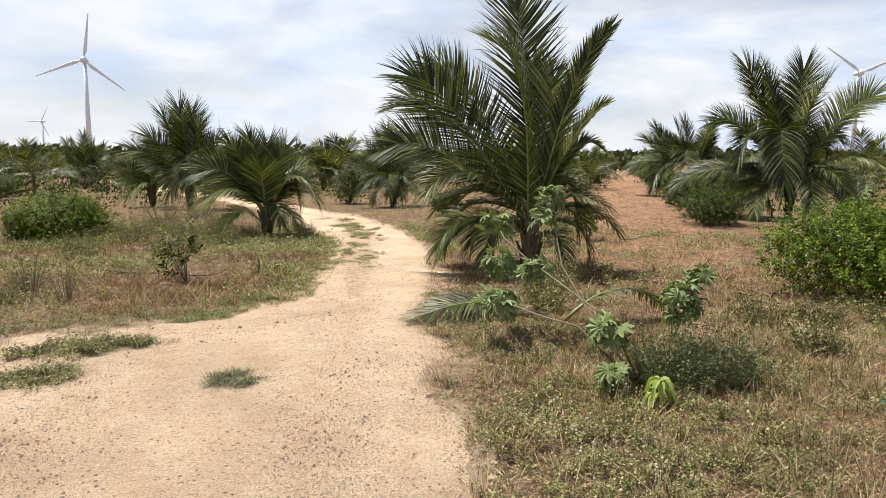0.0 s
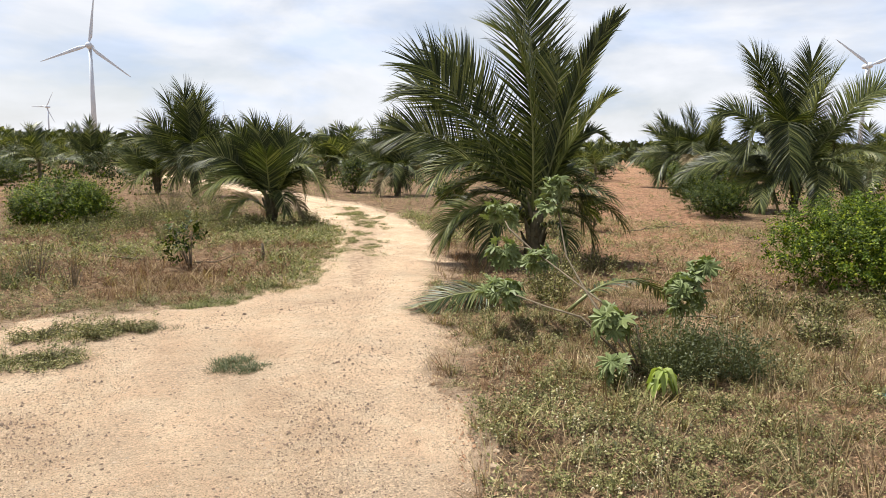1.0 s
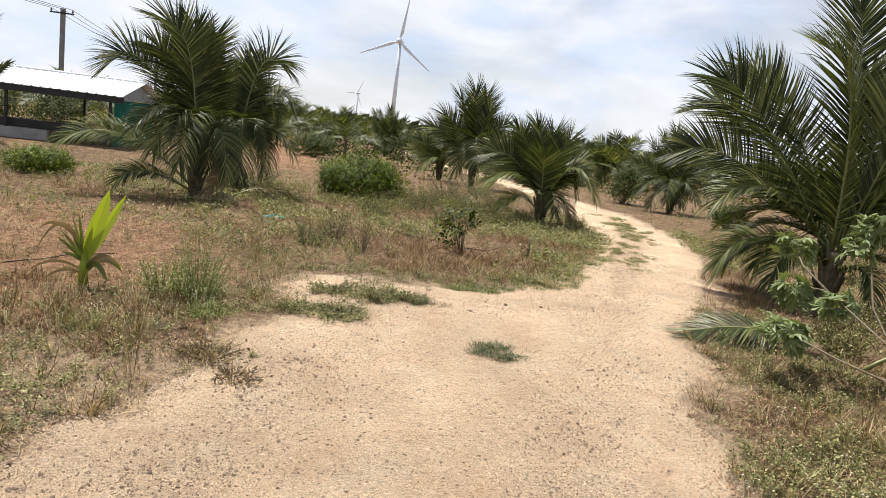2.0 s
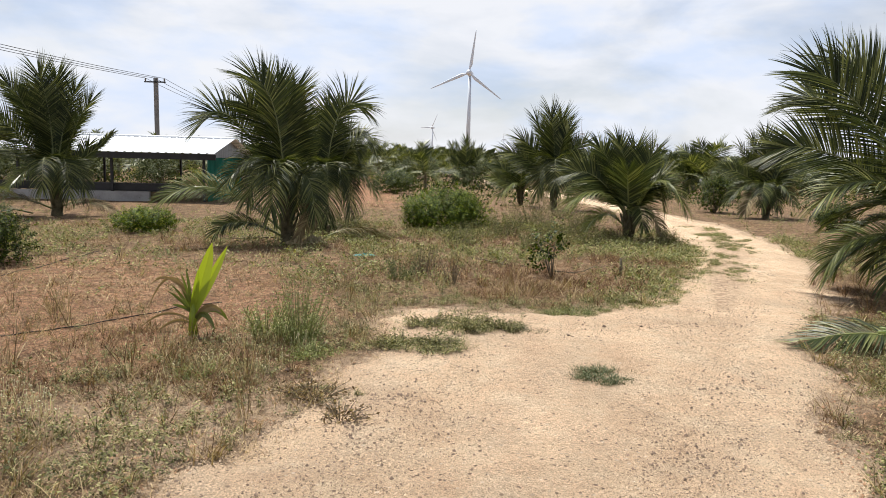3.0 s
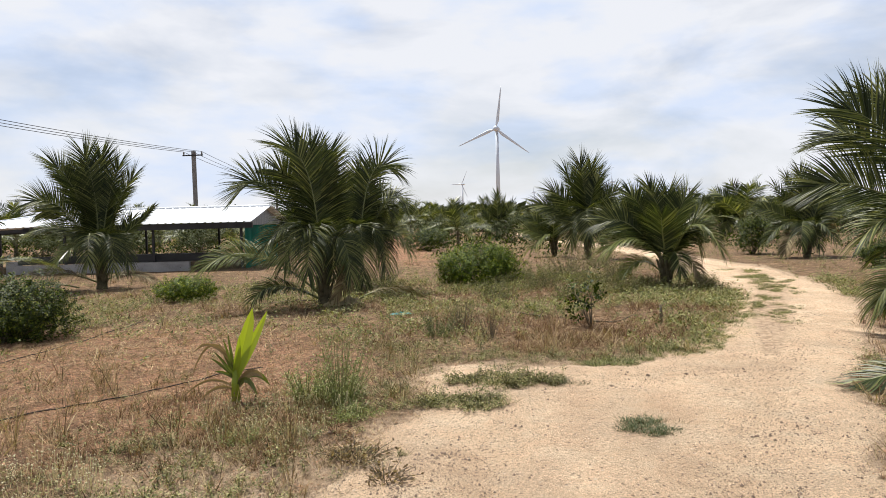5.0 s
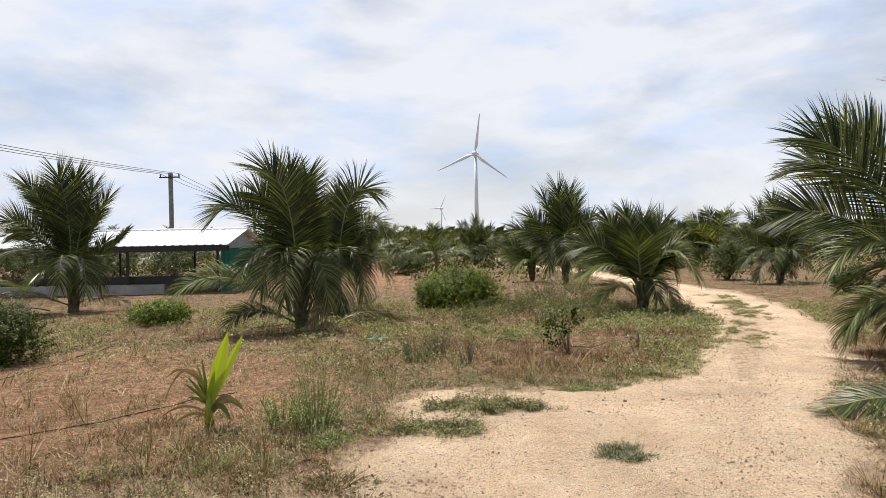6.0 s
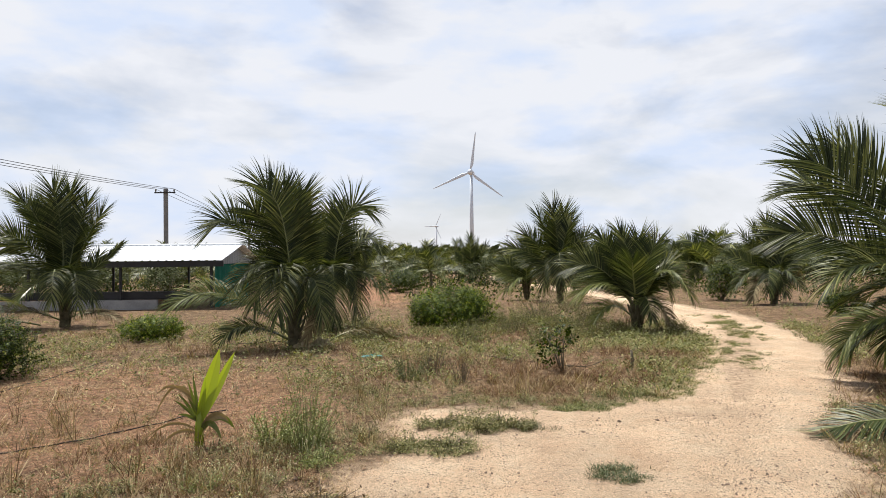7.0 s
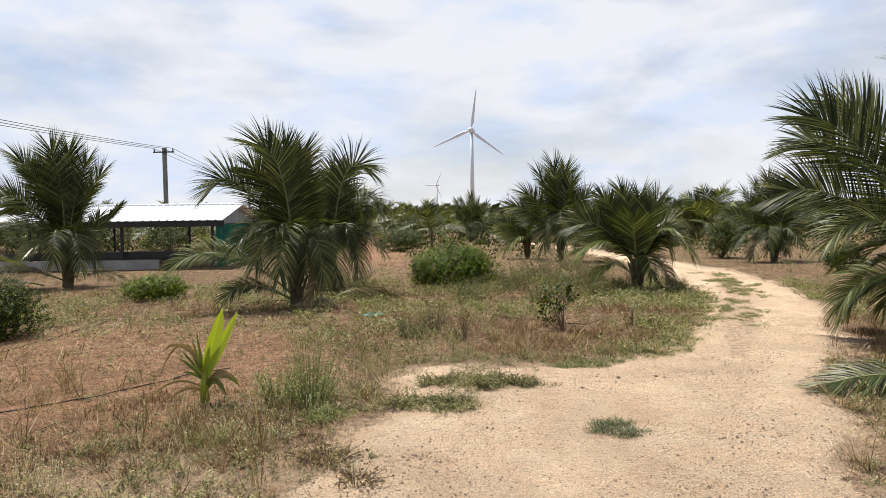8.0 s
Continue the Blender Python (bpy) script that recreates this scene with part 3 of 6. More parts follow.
PALM_D = [
    (-0.39, 4.41, 0.9, -0.11, 2.72, 0), (-0.67, 3.47, -0.2, -0.15, 2.52, 25, "l"), (-1.71, 3.21, 0.5, -0.77, 2.31, 35),
    (-1.93, 2.96, -0.3, -1.06, 2.24, 50), (-2.21, 2.64, 0.6, -1.20, 2.19, 55), (-2.28, 1.88, -0.2, -1.23, 1.69, 65),
    (-1.36, 0.34, -0.5, -0.84, 0.80, 75, "l", 0.55), (1.18, 3.76, 0.3, 0.52, 2.53, -70, "n"), (1.08, 2.52, -0.4, 0.57, 1.93, -60, "nl"),
    (1.19, 1.81, 0.7, 0.55, 1.74, -40, "n"), (0.71, 0.50, 0.3, 0.48, 1.33, -30),
    (-0.06, 3.35, 0.8, 0.09, 2.07, -15), (0.32, 3.07, 0.6, 0.18, 2.06, -30, "l"), (-1.48, 1.15, -0.8, -0.87, 1.41, 45),
    (0.49, 0.09, -0.4, 0.37, 0.58, -20, "", 0.45), (-0.66, 0.20, -0.8, -0.42, 0.78, 20, "", 0.45)]
PALM_E = [
    (-1.57, 4.87, 0.5, -0.67, 2.83, 25), (-0.99, 4.56, 0.2, -0.37, 2.66, 15), (0.17, 4.88, 0.8, 0.05, 2.67, -5), (0.86, 4.22, -0.2, 0.20, 2.49, -30),
    (-2.30, 2.94, -0.4, -1.14, 2.43, 45), (2.17, 3.65, 0.2, 1.07, 2.71, -50, "l"), (-0.10, 0.75, -1.2, -0.29, 2.50, 25),
    (-3.04, 0.98, -0.8, -1.59, 1.40, 50), (-2.03, -0.51, -0.9, -1.11, 0.93, 45, "y"), (2.13, 1.59, -0.5, 1.06, 1.65, -45, "l"),
    (1.33, 2.28, 0.7, 0.64, 2.19, -40), (0.61, -0.02, -1.4, 0.40, 1.42, -30), (-1.42, 1.40, -0.6, -0.91, 2.34, 40),
    (-0.83, -0.73, -1.2, -0.68, 0.94, 30), (1.66, -0.02, -0.8, 0.95, 1.28, -40), (-1.84, 0.55, 0.5, -1.04, 1.56, 35)]
PALM_F = [
    (-0.87, 3.98, 0.5, -0.28, 2.02, 5), (-1.22, 3.82, 0.0, -0.51, 1.89, 15), (-2.23, 3.52, 0.3, -1.15, 2.15, 30), (-2.66, 2.79, -0.3, -1.26, 2.02, 40),
    (0.84, 3.86, 0.4, 0.21, 2.15, -25), (0.54, 3.40, -0.3, 0.09, 2.02, -35), (-3.23, 1.22, -0.4, -1.74, 1.62, 50),
    (-2.00, 0.08, -1.0, -1.34, 1.50, 40), (1.32, 1.02, -0.5, 0.58, 1.89, -40), (-0.17, 0.27, -1.4, -0.51, 2.14, 0),
    (0.43, 0.01, -0.9, 0.22, 1.76, -20), (-1.60, 2.96, 1.0, -0.78, 2.02, 20)]
PALM_B = [
    (-0.85, 3.30, 0.1, -0.19, 2.27, 40), (-0.23, 3.29, 0.5, -0.08, 2.18, 10), (0.23, 3.23, 0.6, 0.07, 2.08, -15), (-1.78, 2.20, 0.1, -0.79, 2.06, 40),
    (-0.96, 2.77, 0.4, -0.40, 2.02, 55), (0.42, 2.55, 0.5, 0.16, 1.67, -35), (-2.08, 0.82, -0.3, -1.07, 0.94, 80, "l", 0.20),
    (-1.20, 0.26, -0.5, -0.72, 0.42, 75, "", 0.12), (-1.04, 1.05, -0.4, -0.50, 1.47, 50), (-0.68, 0.77, -0.7, -0.31, 1.43, 40),
    (0.49, 0.45, -0.5, 0.32, 1.22, -40), (-0.27, 0.51, -1.0, -0.16, 1.43, 10), (0.15, -0.01, -0.3, 0.43, 0.67, -30, "d", 0.35)]
PALM_B_BACK = [
    (1.18, 2.89, 0.1, 0.31, 2.35, -60), (0.25, 3.15, 0.5, 0.04, 1.93, -10), (0.55, 3.03, 0.3, 0.17, 1.93, -30), (1.14, 1.77, -0.2, 0.64, 1.86, -60),
    (1.16, 0.84, -0.3, 0.63, 1.26, -60, "l"), (0.67, -0.24, -0.3, 0.19, -0.01, -60, "d", 0.20), (0.60, 0.26, -0.5, 0.45, 1.32, -30),
    (0.12, 0.07, -0.9, 0.09, 1.44, 0), (-0.27, 0.40, -0.6, -0.14, 1.44, 30), (-0.19, 2.68, 0.6, -0.08, 1.68, 20), (0.92, 2.18, 0.5, 0.41, 1.93, -45),
    (0.52, 0.56, 0.4, 0.31, 1.56, -20), (-0.44, 2.05, 0.2, -0.20, 1.56, 40)]
PALM_A = [
    (-0.34, 3.85, 0.5, -0.06, 2.29, 15), (0.16, 3.79, 0.6, 0.07, 2.29, -5), (0.63, 3.43, 0.3, 0.24, 2.15, -25), (0.98, 3.06, -0.2, 0.43, 2.01, -45),
    (1.56, 2.28, 0.1, 0.63, 1.38, -60, "n"), (-1.14, 3.41, 0.2, -0.46, 2.35, 35), (-1.69, 2.29, -0.1, -0.72, 1.94, 55),
    (-1.66, 1.47, 0.5, -0.69, 1.46, 55), (-0.99, 0.66, -0.6, -0.45, 1.13, 45, "l"), (0.63, 0.50, -0.6, 0.36, 1.25, -40),
    (1.27, 0.11, -0.4, 0.64, 0.33, -55, "d", 0.20), (-1.66, 0.39, -0.2, -0.84, 0.45, 60, "d", 0.15), (-0.28, 0.55, -1.0, -0.19, 1.39, 20),
    (-0.64, 3.00, 0.7, -0.23, 2.15, 25), (0.27, 0.39, -0.9, 0.20, 1.32, -10)]
PALM_C = [
    (-0.45, 2.41, 0.4, -0.11, 1.41, 10), (0.06, 2.21, 0.5, -0.00, 1.29, -5), (0.49, 2.07, 0.2, 0.18, 1.29, -35), (-0.92, 2.22, 0.3, -0.37, 1.41, 30),
    (-1.47, 1.47, 0.0, -0.64, 1.24, 60), (-1.27, 0.78, -0.3, -0.63, 1.01, 70, "y"), (1.10, 0.77, -0.2, 0.50, 1.24, -60, "l"),
    (0.70, 0.07, -0.3, 0.36, 0.64, -50, "d", 0.25), (-0.94, -0.03, -0.3, -0.51, 0.55, 55, "y", 0.25), (-1.13, 1.65, 0.4, -0.48, 1.23, 45),
    (0.79, 1.52, 0.4, 0.30, 1.12, -45), (-0.09, 1.64, -0.7, -0.06, 1.08, 0), (0.30, 0.26, -0.6, 0.16, 0.74, -20)]
PALM_C_TALL = [
    (-0.29, 3.58, 0.4, -0.07, 2.07, 5), (-0.84, 3.24, 0.2, -0.27, 1.97, 25), (0.51, 2.95, 0.2, 0.12, 1.97, -25), (-1.38, 2.49, 0.1, -0.54, 1.69, 45),
    (-1.93, 1.99, -0.1, -0.72, 1.51, 55), (1.09, 2.46, 0.2, 0.41, 1.69, -45), (0.71, 2.23, -0.4, 0.30, 1.60, -40),
    (-0.60, 0.41, -0.6, -0.35, 1.41, 30), (0.52, 0.42, -0.6, 0.29, 1.32, -30), (0.02, 0.61, -1.0, -0.02, 1.69, 0), (-1.40, 1.41, 0.5, -0.54, 1.32, 50),
    (0.18, 3.40, 0.6, 0.05, 2.07, -10)]
PALM_C_SMALL = [
    (-0.96, 1.51, 0.1, -0.35, 1.01, 45), (-0.26, 1.81, 0.3, -0.10, 0.90, 15), (-0.84, 0.28, -0.4, -0.25, 0.81, 60, "y"),
    (0.44, 1.60, 0.3, 0.14, 1.00, -25), (0.83, 0.32, -0.3, 0.40, 0.81, -50, "d"), (-1.15, 1.07, -0.2, -0.45, 0.81, 55, "l"),
    (0.03, 1.70, -0.3, 0.00, 1.01, 0)]
PALM_I = [
    (-0.25, 3.03, 0.4, -0.08, 1.64, 5), (-0.70, 2.83, 0.2, -0.22, 1.56, 25), (-1.08, 2.49, 0.0, -0.34, 1.39, 40),
    (1.02, 2.84, 0.2, 0.33, 1.64, -55, "n"), (0.22, 2.82, 0.5, 0.03, 1.56, -20), (-1.59, 1.66, -0.2, -0.64, 1.30, 55),
    (-1.22, 0.44, -0.5, -0.55, 1.05, 50), (0.80, 0.48, -0.5, 0.35, 1.05, -45), (0.85, 1.81, 0.3, 0.34, 1.30, -45), (-0.15, 0.32, -0.9, -0.10, 1.14, 0),
    (-0.75, 0.11, -0.5, -0.32, 0.88, 30, "l"), (0.37, 0.23, -0.6, 0.16, 0.97, -30)]
PALM_H = [
    (0.21, 2.80, 0.4, 0.38, 1.29, 5), (-0.42, 2.53, 0.2, 0.20, 1.29, 30), (0.96, 2.64, 0.2, 0.63, 1.29, -30), (1.34, 1.96, -0.2, 0.80, 1.10, -45),
    (-0.73, 1.85, 0.0, 0.00, 1.02, 45), (0.02, 0.22, -0.6, 0.25, 1.03, 20), (1.01, 0.23, -0.5, 0.63, 0.89, -30), (0.47, 2.23, -0.4, 0.45, 1.16, 0)]
PALM_G = [
    (-0.05, 3.24, 0.3, 0.02, 1.47, 0), (-0.79, 2.90, 0.2, -0.18, 1.30, 25), (0.56, 2.89, 0.1, 0.19, 1.30, -20), (1.14, 2.65, 0.2, 0.40, 1.20, -40),
    (-1.36, 2.15, -0.2, -0.35, 1.07, 45), (-1.29, 0.64, -0.4, -0.45, 0.97, 45), (1.06, 0.46, -0.4, 0.33, 0.86, -40),
    (-0.01, 0.31, -0.8, 0.02, 1.14, 0), (-0.61, -0.03, -0.6, -0.21, 0.73, 25, "d")]

palm("large young coconut palm with upright dark green fronds", 5.81, 8.28, 0.75, PALM_D, 11, trunk_r=(0.14, 0.11), density=18, segs=4, sag=0.15, skirt=11, reach=1.75, fill=0.0, end=0.74, bare=0.07, width=0.026, al0=64, al1=28, tip=0.3)
palm("young coconut palm with drooping fronds beside bright bushes", 17.58, 12.81, 0.9, PALM_E, 12, width=0.03, density=22, sag=0.45, fill=0.5, end=0.68, skirt=4, reach=2.2)
palm("young coconut palm at the edge of the bare red lane", 25.08, 23.11, 0.9, PALM_F, 13, end=0.72, width=0.036, density=18, sag=0.4, skirt=5, reach=2.2)
palm("small young coconut palm with fan of dark fronds by the track", 3.42, 14.49, 0.5, PALM_C, 14, trunk_r=(0.09, 0.07), leaf=0.31, density=24, sag=0.25, end=0.66)
palm("tall young coconut palm with upright fronds", 3.00, 23.34, 0.8, PALM_C_TALL, 15, width=0.03, leaf=0.29, sag=0.3, skirt=2, reach=1.2, end=0.74)
palm("short leaning coconut palm with yellowing fronds", 2.00, 24.91, 0.4, PALM_C_SMALL, 16, width=0.03, leaf=0.34, end=0.78, trunk_r=(0.08, 0.06))
palm("young coconut palm with short trunk", 0.05, 41.92, 0.8, PALM_G, 17, end=0.72, width=0.045, density=12, sag=0.4, skirt=3, reach=1.4)
palm("young coconut palm beyond the bend of the track", 10.9, 34.6, 0.7, PALM_H, 18, end=0.72, width=0.04, density=13, sag=0.4, skirt=3, reach=1.4)
palm("young coconut palm with arching fronds over bare soil", 9.47, 22.02, 0.7, PALM_I, 19, end=0.72, width=0.028, sag=0.45, skirt=3, reach=1.4)
palm("young coconut palm with dark fronds before the shed", -9.71, 16.20, 0.95, PALM_A, 20, end=0.66, trunk_r=(0.12, 0.08), leaf=0.25, density=20, sag=0.4, skirt=2, reach=1.2)
palm("young coconut palm with broad drooping fronds", -3.14, 12.10, 0.9, PALM_B, 21, trunk_r=(0.12, 0.09), leaf=0.27, density=23, sag=0.35, skirt=1, reach=1.1)
palm("young coconut palm with ragged grey green fronds", -3.05, 14.67, 0.7, PALM_B_BACK, 22, leaf=0.25, density=18, sag=0.7, skirt=4, reach=1.2)
palm("young coconut palm beyond a dark bush", -9.4, 10.5, 0.5, random_fronds(32, 12, 2.5, low=5), 23, density=18, sag=0.5)


def fallen_frond(label, x, y, way, length, seed, e0=14, droop=40, material=None, leaf=0.5):
    rng = random.Random(seed)
    base = thing("fallen_frond", pose(x, y, height(x, y) + 0.06), label, "palm leaf", "fallen palm leaves")
    a = radians(way)
    head = Vector((math.sin(a), math.cos(a), 0))
    tu, tz, _, mu, mz = bow(0, e0, length, droop, 0)[:5]
    pts = curve(Vector((0, 0, 0)), head * mu + Vector((0, 0, max(mz, 0.0))), head * tu + Vector((0, 0, max(tz, 0.0))))
    vs, fs = frond_mesh(rng, pts, head, 10, leaf, 46, v_up=4, sag=1.0, segs=4)
    for v in vs:
        v.z = max(v.z, -0.05)
    ob = tagged(part_py("frond", vs, fs, material or M_FROND_LIT, base), kind="stuff")
    part_py("rachis", *tube(pts[::2], [0.02 * (1 - 0.8 * i / 13) for i in range(len(pts[::2]))], 6), M_RACHIS, ob, smooth=True)
    return base


fallen_frond("fallen green palm frond with dry tips on the ground", 4.0, 6.0, -85, 0.95, 31, 16, 42, M_FROND)
fallen_frond("drooping dark palm frond beside a castor weed", 4.2, 5.3, 100, 1.35, 32, 40, 95, M_FROND, 0.34)
fallen_frond("dry palm frond lying before the shed", -10.1, 15.9, -95, 2.0, 33, 12, 30, M_FROND_DRY)
fallen_frond("dry palm frond lying at a palm's foot", -2.6, 12.6, 75, 1.3, 34, 30, 85, M_FROND_DRY)


# ---- bushes ----
def leaf_cloud(rng, blobs, count, size, shell=0.5, zmin=0.02):
    """Pointed leaves in sprigs, spread over overlapping rounded clumps."""
    vs, fs = [], []
    tot = sum(b[3] ** 2 for b in blobs)
    up = Vector((0, 0, 1))
    for cx, cy, cz, r, sq in blobs:
        for _ in range(max(1, int(count * r * r / tot / 8))):
            v = Vector((rng.gauss(0, 1), rng.gauss(0, 1), rng.gauss(0.1, 1))).normalized()
            rad = shell + (1 - shell) * rng.random() ** 0.5
            lump = 1 + 0.55 * noise.noise(v * 2.6 + Vector((cx, cy, r * 9)))
            p = Vector((cx, cy, cz)) + Vector((v.x, v.y, v.z * sq)) * (r * rad * lump)
            if p.z < zmin:
                continue
            g = (v * 0.8 + up * rng.uniform(0.1, 1.1) + Vector((rng.gauss(0, 0.35), rng.gauss(0, 0.35), 0))).normalized()
            x1 = g.orthogonal().normalized()
            x2 = g.cross(x1)
            run = size * rng.uniform(1.4, 3.2)
            for k in range(9):
                a = k * 2.4 + rng.uniform(-0.4, 0.4)
                rad_ = x1 * math.cos(a) + x2 * math.sin(a)
                q = p + g * (run * k / 9)
                d = (rad_ * 0.9 + g * rng.uniform(0.2, 0.9) - up * rng.uniform(0, 0.35)).normalized()
                w = d.cross(g)
                if w.length < 1e-3:
                    continue
                w.normalize()
                n = w.cross(d)
                l = size * rng.uniform(0.7, 1.25) * (1 - 0.035 * k)
                o = len(vs)
                vs += [q, q + d * l * 0.42 - w * l * 0.24 + n * l * 0.08, q + d * l * 0.42 + w * l * 0.24 + n * l * 0.08, q + d * l - n * l * 0.12]
                fs += [(o, o + 2, o + 1), (o + 1, o + 2, o + 3)]
    return vs, fs


def bush(label, x, y, w, h, count, seed, size=0.07, material=None, blobs=9, group="citrus bushes", name="bush"):
    rng = random.Random(seed)
    base = thing(name, pose(x, y, height(x, y)), label, "bush", group)
    bl = [(0, 0, h * 0.42, w * 0.43, h / w * 1.05), (w * 0.1, 0, h * 0.5, w * 0.3, h / w * 1.2)]
    for k in range(blobs):
        a, rr = rng.uniform(0, 6.283), math.sqrt(rng.random()) * w * 0.36
        r = rng.uniform(0.16, 0.3) * min(w, h * 1.6)
        bl.append((math.cos(a) * rr, math.sin(a) * rr * 0.9, rng.uniform(0.25, 1.0) * (h - r * 0.85) * (1 - 0.45 * (rr / (w * 0.5))) + r * 0.15, r, 0.85))
    for k in range(blobs * 2):
        a, rr = rng.uniform(0, 6.283), math.sqrt(rng.random()) * w * 0.45
        bl.append((math.cos(a) * rr, math.sin(a) * rr, h * rng.uniform(0.68, 1.0) * (1 - 0.6 * (rr / (w * 0.5)) ** 2), h * rng.uniform(0.06, 0.13), 1.3))
    vs, fs = leaf_cloud(rng, bl, int(count * 2.0), size * 0.88)
    tagged(part_py("foliage", vs, fs, material or M_BUSH, base), kind="stuff")
    st = []
    for k in range(10):
        b = bl[2 + k % blobs]
        p0 = Vector((rng.uniform(-0.08, 0.08), rng.uniform(-0.08, 0.08), -0.04))
        p1 = Vector(b[:3])
        pm = p0.lerp(p1, 0.5) + Vector((rng.uniform(-0.06, 0.06), rng.uniform(-0.06, 0.06), 0.05))
        st.append(tube([p0, pm, p1], [0.018, 0.012, 0.005], 5))
    vs, fs = join(st)
    part_py("stem", vs, fs, M_TWIG, base, smooth=True)
    return base


bush("bright green citrus bush with dense glossy leaves", 8.6, 5.0, 2.75, 1.27, 19000, 41, 0.061, M_BUSH_LIT, 18)
bush("dark green citrus bush under a palm", 14.3, 12.7, 1.8, 1.0, 6500, 42, 0.06)
bush("dark green citrus bush beside the bare lane", 18.9, 17.9, 1.6, 1.05, 4200, 48, 0.066)
bush("dark green citrus bush beside the bare lane", 22.8, 21.6, 1.7, 1.2, 3800, 49, 0.07)
bush("dense green citrus bush among dry weeds", -0.47, 15.4, 1.9, 0.95, 12500, 43, 0.058, M_BUSH_LIT)
bush("dark green round bush beside bare red soil", -6.85, 8.95, 1.9, 0.98, 13000, 44, 0.052)
bush("low spreading green bush on dry soil", -6.3, 13.4, 1.35, 0.5, 3800, 45, 0.058, M_BUSH_LIT)
bush("upright dark citrus bush beside the track", 8.6, 24.0, 1.3, 1.35, 4560, 46, 0.065)
bush("dark bush with yellow green shoots", 9.3, 17.6, 1.0, 0.8, 3420, 47, 0.058)
bush("green bush along the open lane", -3.2, 31.0, 2.2, 1.0, 3040, 50, 0.086)
bush("green bush along the open lane", -3.6, 37.5, 2.0, 1.0, 2660, 51, 0.094)
bush("green bush along the open lane", -4.4, 47.0, 2.2, 1.1, 2280, 52, 0.108)


# ---- wind turbines ----
def wind_turbine(label, x, y, hub, blade, spin, yaw=0.0):
    base = thing("wind_turbine", pose(x, y, 0), label, "wind turbine", "wind turbines")
    k = hub / 50.0
    part_py("tower", *tube([(0, 0, -0.5), (0, 0, hub * 0.5), (0, 0, hub - 0.8 * k)], [1.35 * k, 1.1 * k, 0.8 * k], 20), M_STEEL_W, base, smooth=True)
    face = math.atan2(-x, -y) + radians(yaw)
    f = Vector((math.sin(face), math.cos(face), 0))
    r = Vector((f.y, -f.x, 0))
    c = Vector((0, 0, hub))
    part_py("nacelle", *tube([c - f * 4.5 * k, c - f * 4.2 * k, c - f * 2 * k, c + f * 1.2 * k, c + f * 1.7 * k], [0.6 * k, 1.15 * k, 1.4 * k, 1.35 * k, 1.0 * k], 14), M_STEEL_W, base, smooth=True)
    hubc = c + f * 2.6 * k
    part_py("hub", *tube([hubc - f * 1.0 * k, hubc - f * 0.5 * k, hubc + f * 0.6 * k, hubc + f * 1.4 * k, hubc + f * 1.7 * k], [1.3 * k, 1.7 * k, 1.6 * k, 0.9 * k, 0.2 * k], 14), M_STEEL_W, base, smooth=True)
    for i in range(3):
        a = radians(spin + 120 * i)
        d = Vector((0, 0, 1)) * math.cos(a) - r * math.sin(a)
        ch = d.cross(f)
        vs, fs = [], []
        prof = [(0.0, 0.5, 0.45, 0), (0.05, 0.5, 0.45, 0), (0.16, 0.95, 0.28, 0.3), (0.3, 0.85, 0.2, 0.25), (0.6, 0.55, 0.12, 0.16), (0.9, 0.32, 0.06, 0.08), (1.0, 0.1, 0.03, 0.04)]
        for u, w, th, off in prof:
            p = hubc + d * (0.9 * k + u * blade)
            for q in range(8):
                b = 2 * math.pi * q / 8
                vs.append(p + ch * ((math.cos(b) * w + off) * k) + f * (math.sin(b) * th * k))
        for j in range(len(prof) - 1):
            for q in range(8):
                q2 = (q + 1) % 8
                fs.append((j * 8 + q, j * 8 + q2, (j + 1) * 8 + q2, (j + 1) * 8 + q))
        fs.append(tuple((len(prof) - 1) * 8 + q for q in range(8)))
        part_py("blade", vs, fs, M_STEEL_W, base, smooth=True)
    return base


def polar(az, d):
    return d * math.sin(radians(az)), d * math.cos(radians(az))


wind_turbine("tall white three-bladed wind turbine on a tubular tower", *polar(0.25, 400), 50, 23.0, 8, 12)
wind_turbine("white wind turbine behind the palm rows", *polar(57.44, 450), 50, 23.0, 66, -25)
wind_turbine("distant small white wind turbine", *polar(-2.67, 1150), 52, 24.0, 30, 40)
wind_turbine("very distant white wind turbine", *polar(3.2, 1900), 58, 24.0, 20, 70)
wind_turbine("distant white wind turbine behind palms", *polar(9.45, 1250), 52, 24.0, 0, 60)


# ---- power line ----
def power_pole(x, y, h, label):
    base = thing("power_pole", pose(x, y, 0), label, "utility pole", "power poles")
    part("post", box_bm(0.3, 0.24, h + 0.4, pose(0, 0, h / 2 - 0.2), 0.02), M_POLE, base)
    part("cross_arm", box_bm(1.7, 0.1, 0.1, pose(0, -0.16, h - 0.35), 0.01), M_BLACK, base)
    for dx in (-0.75, 0.0, 0.75):
        part_py("insulator", *tube([(dx, -0.16, h - 0.3), (dx, -0.16, h - 0.22), (dx, -0.16, h - 0.1), (dx, -0.16, h - 0.05)], [0.03, 0.07, 0.05, 0.02], 8), M_POLE, base, smooth=True)
    return base


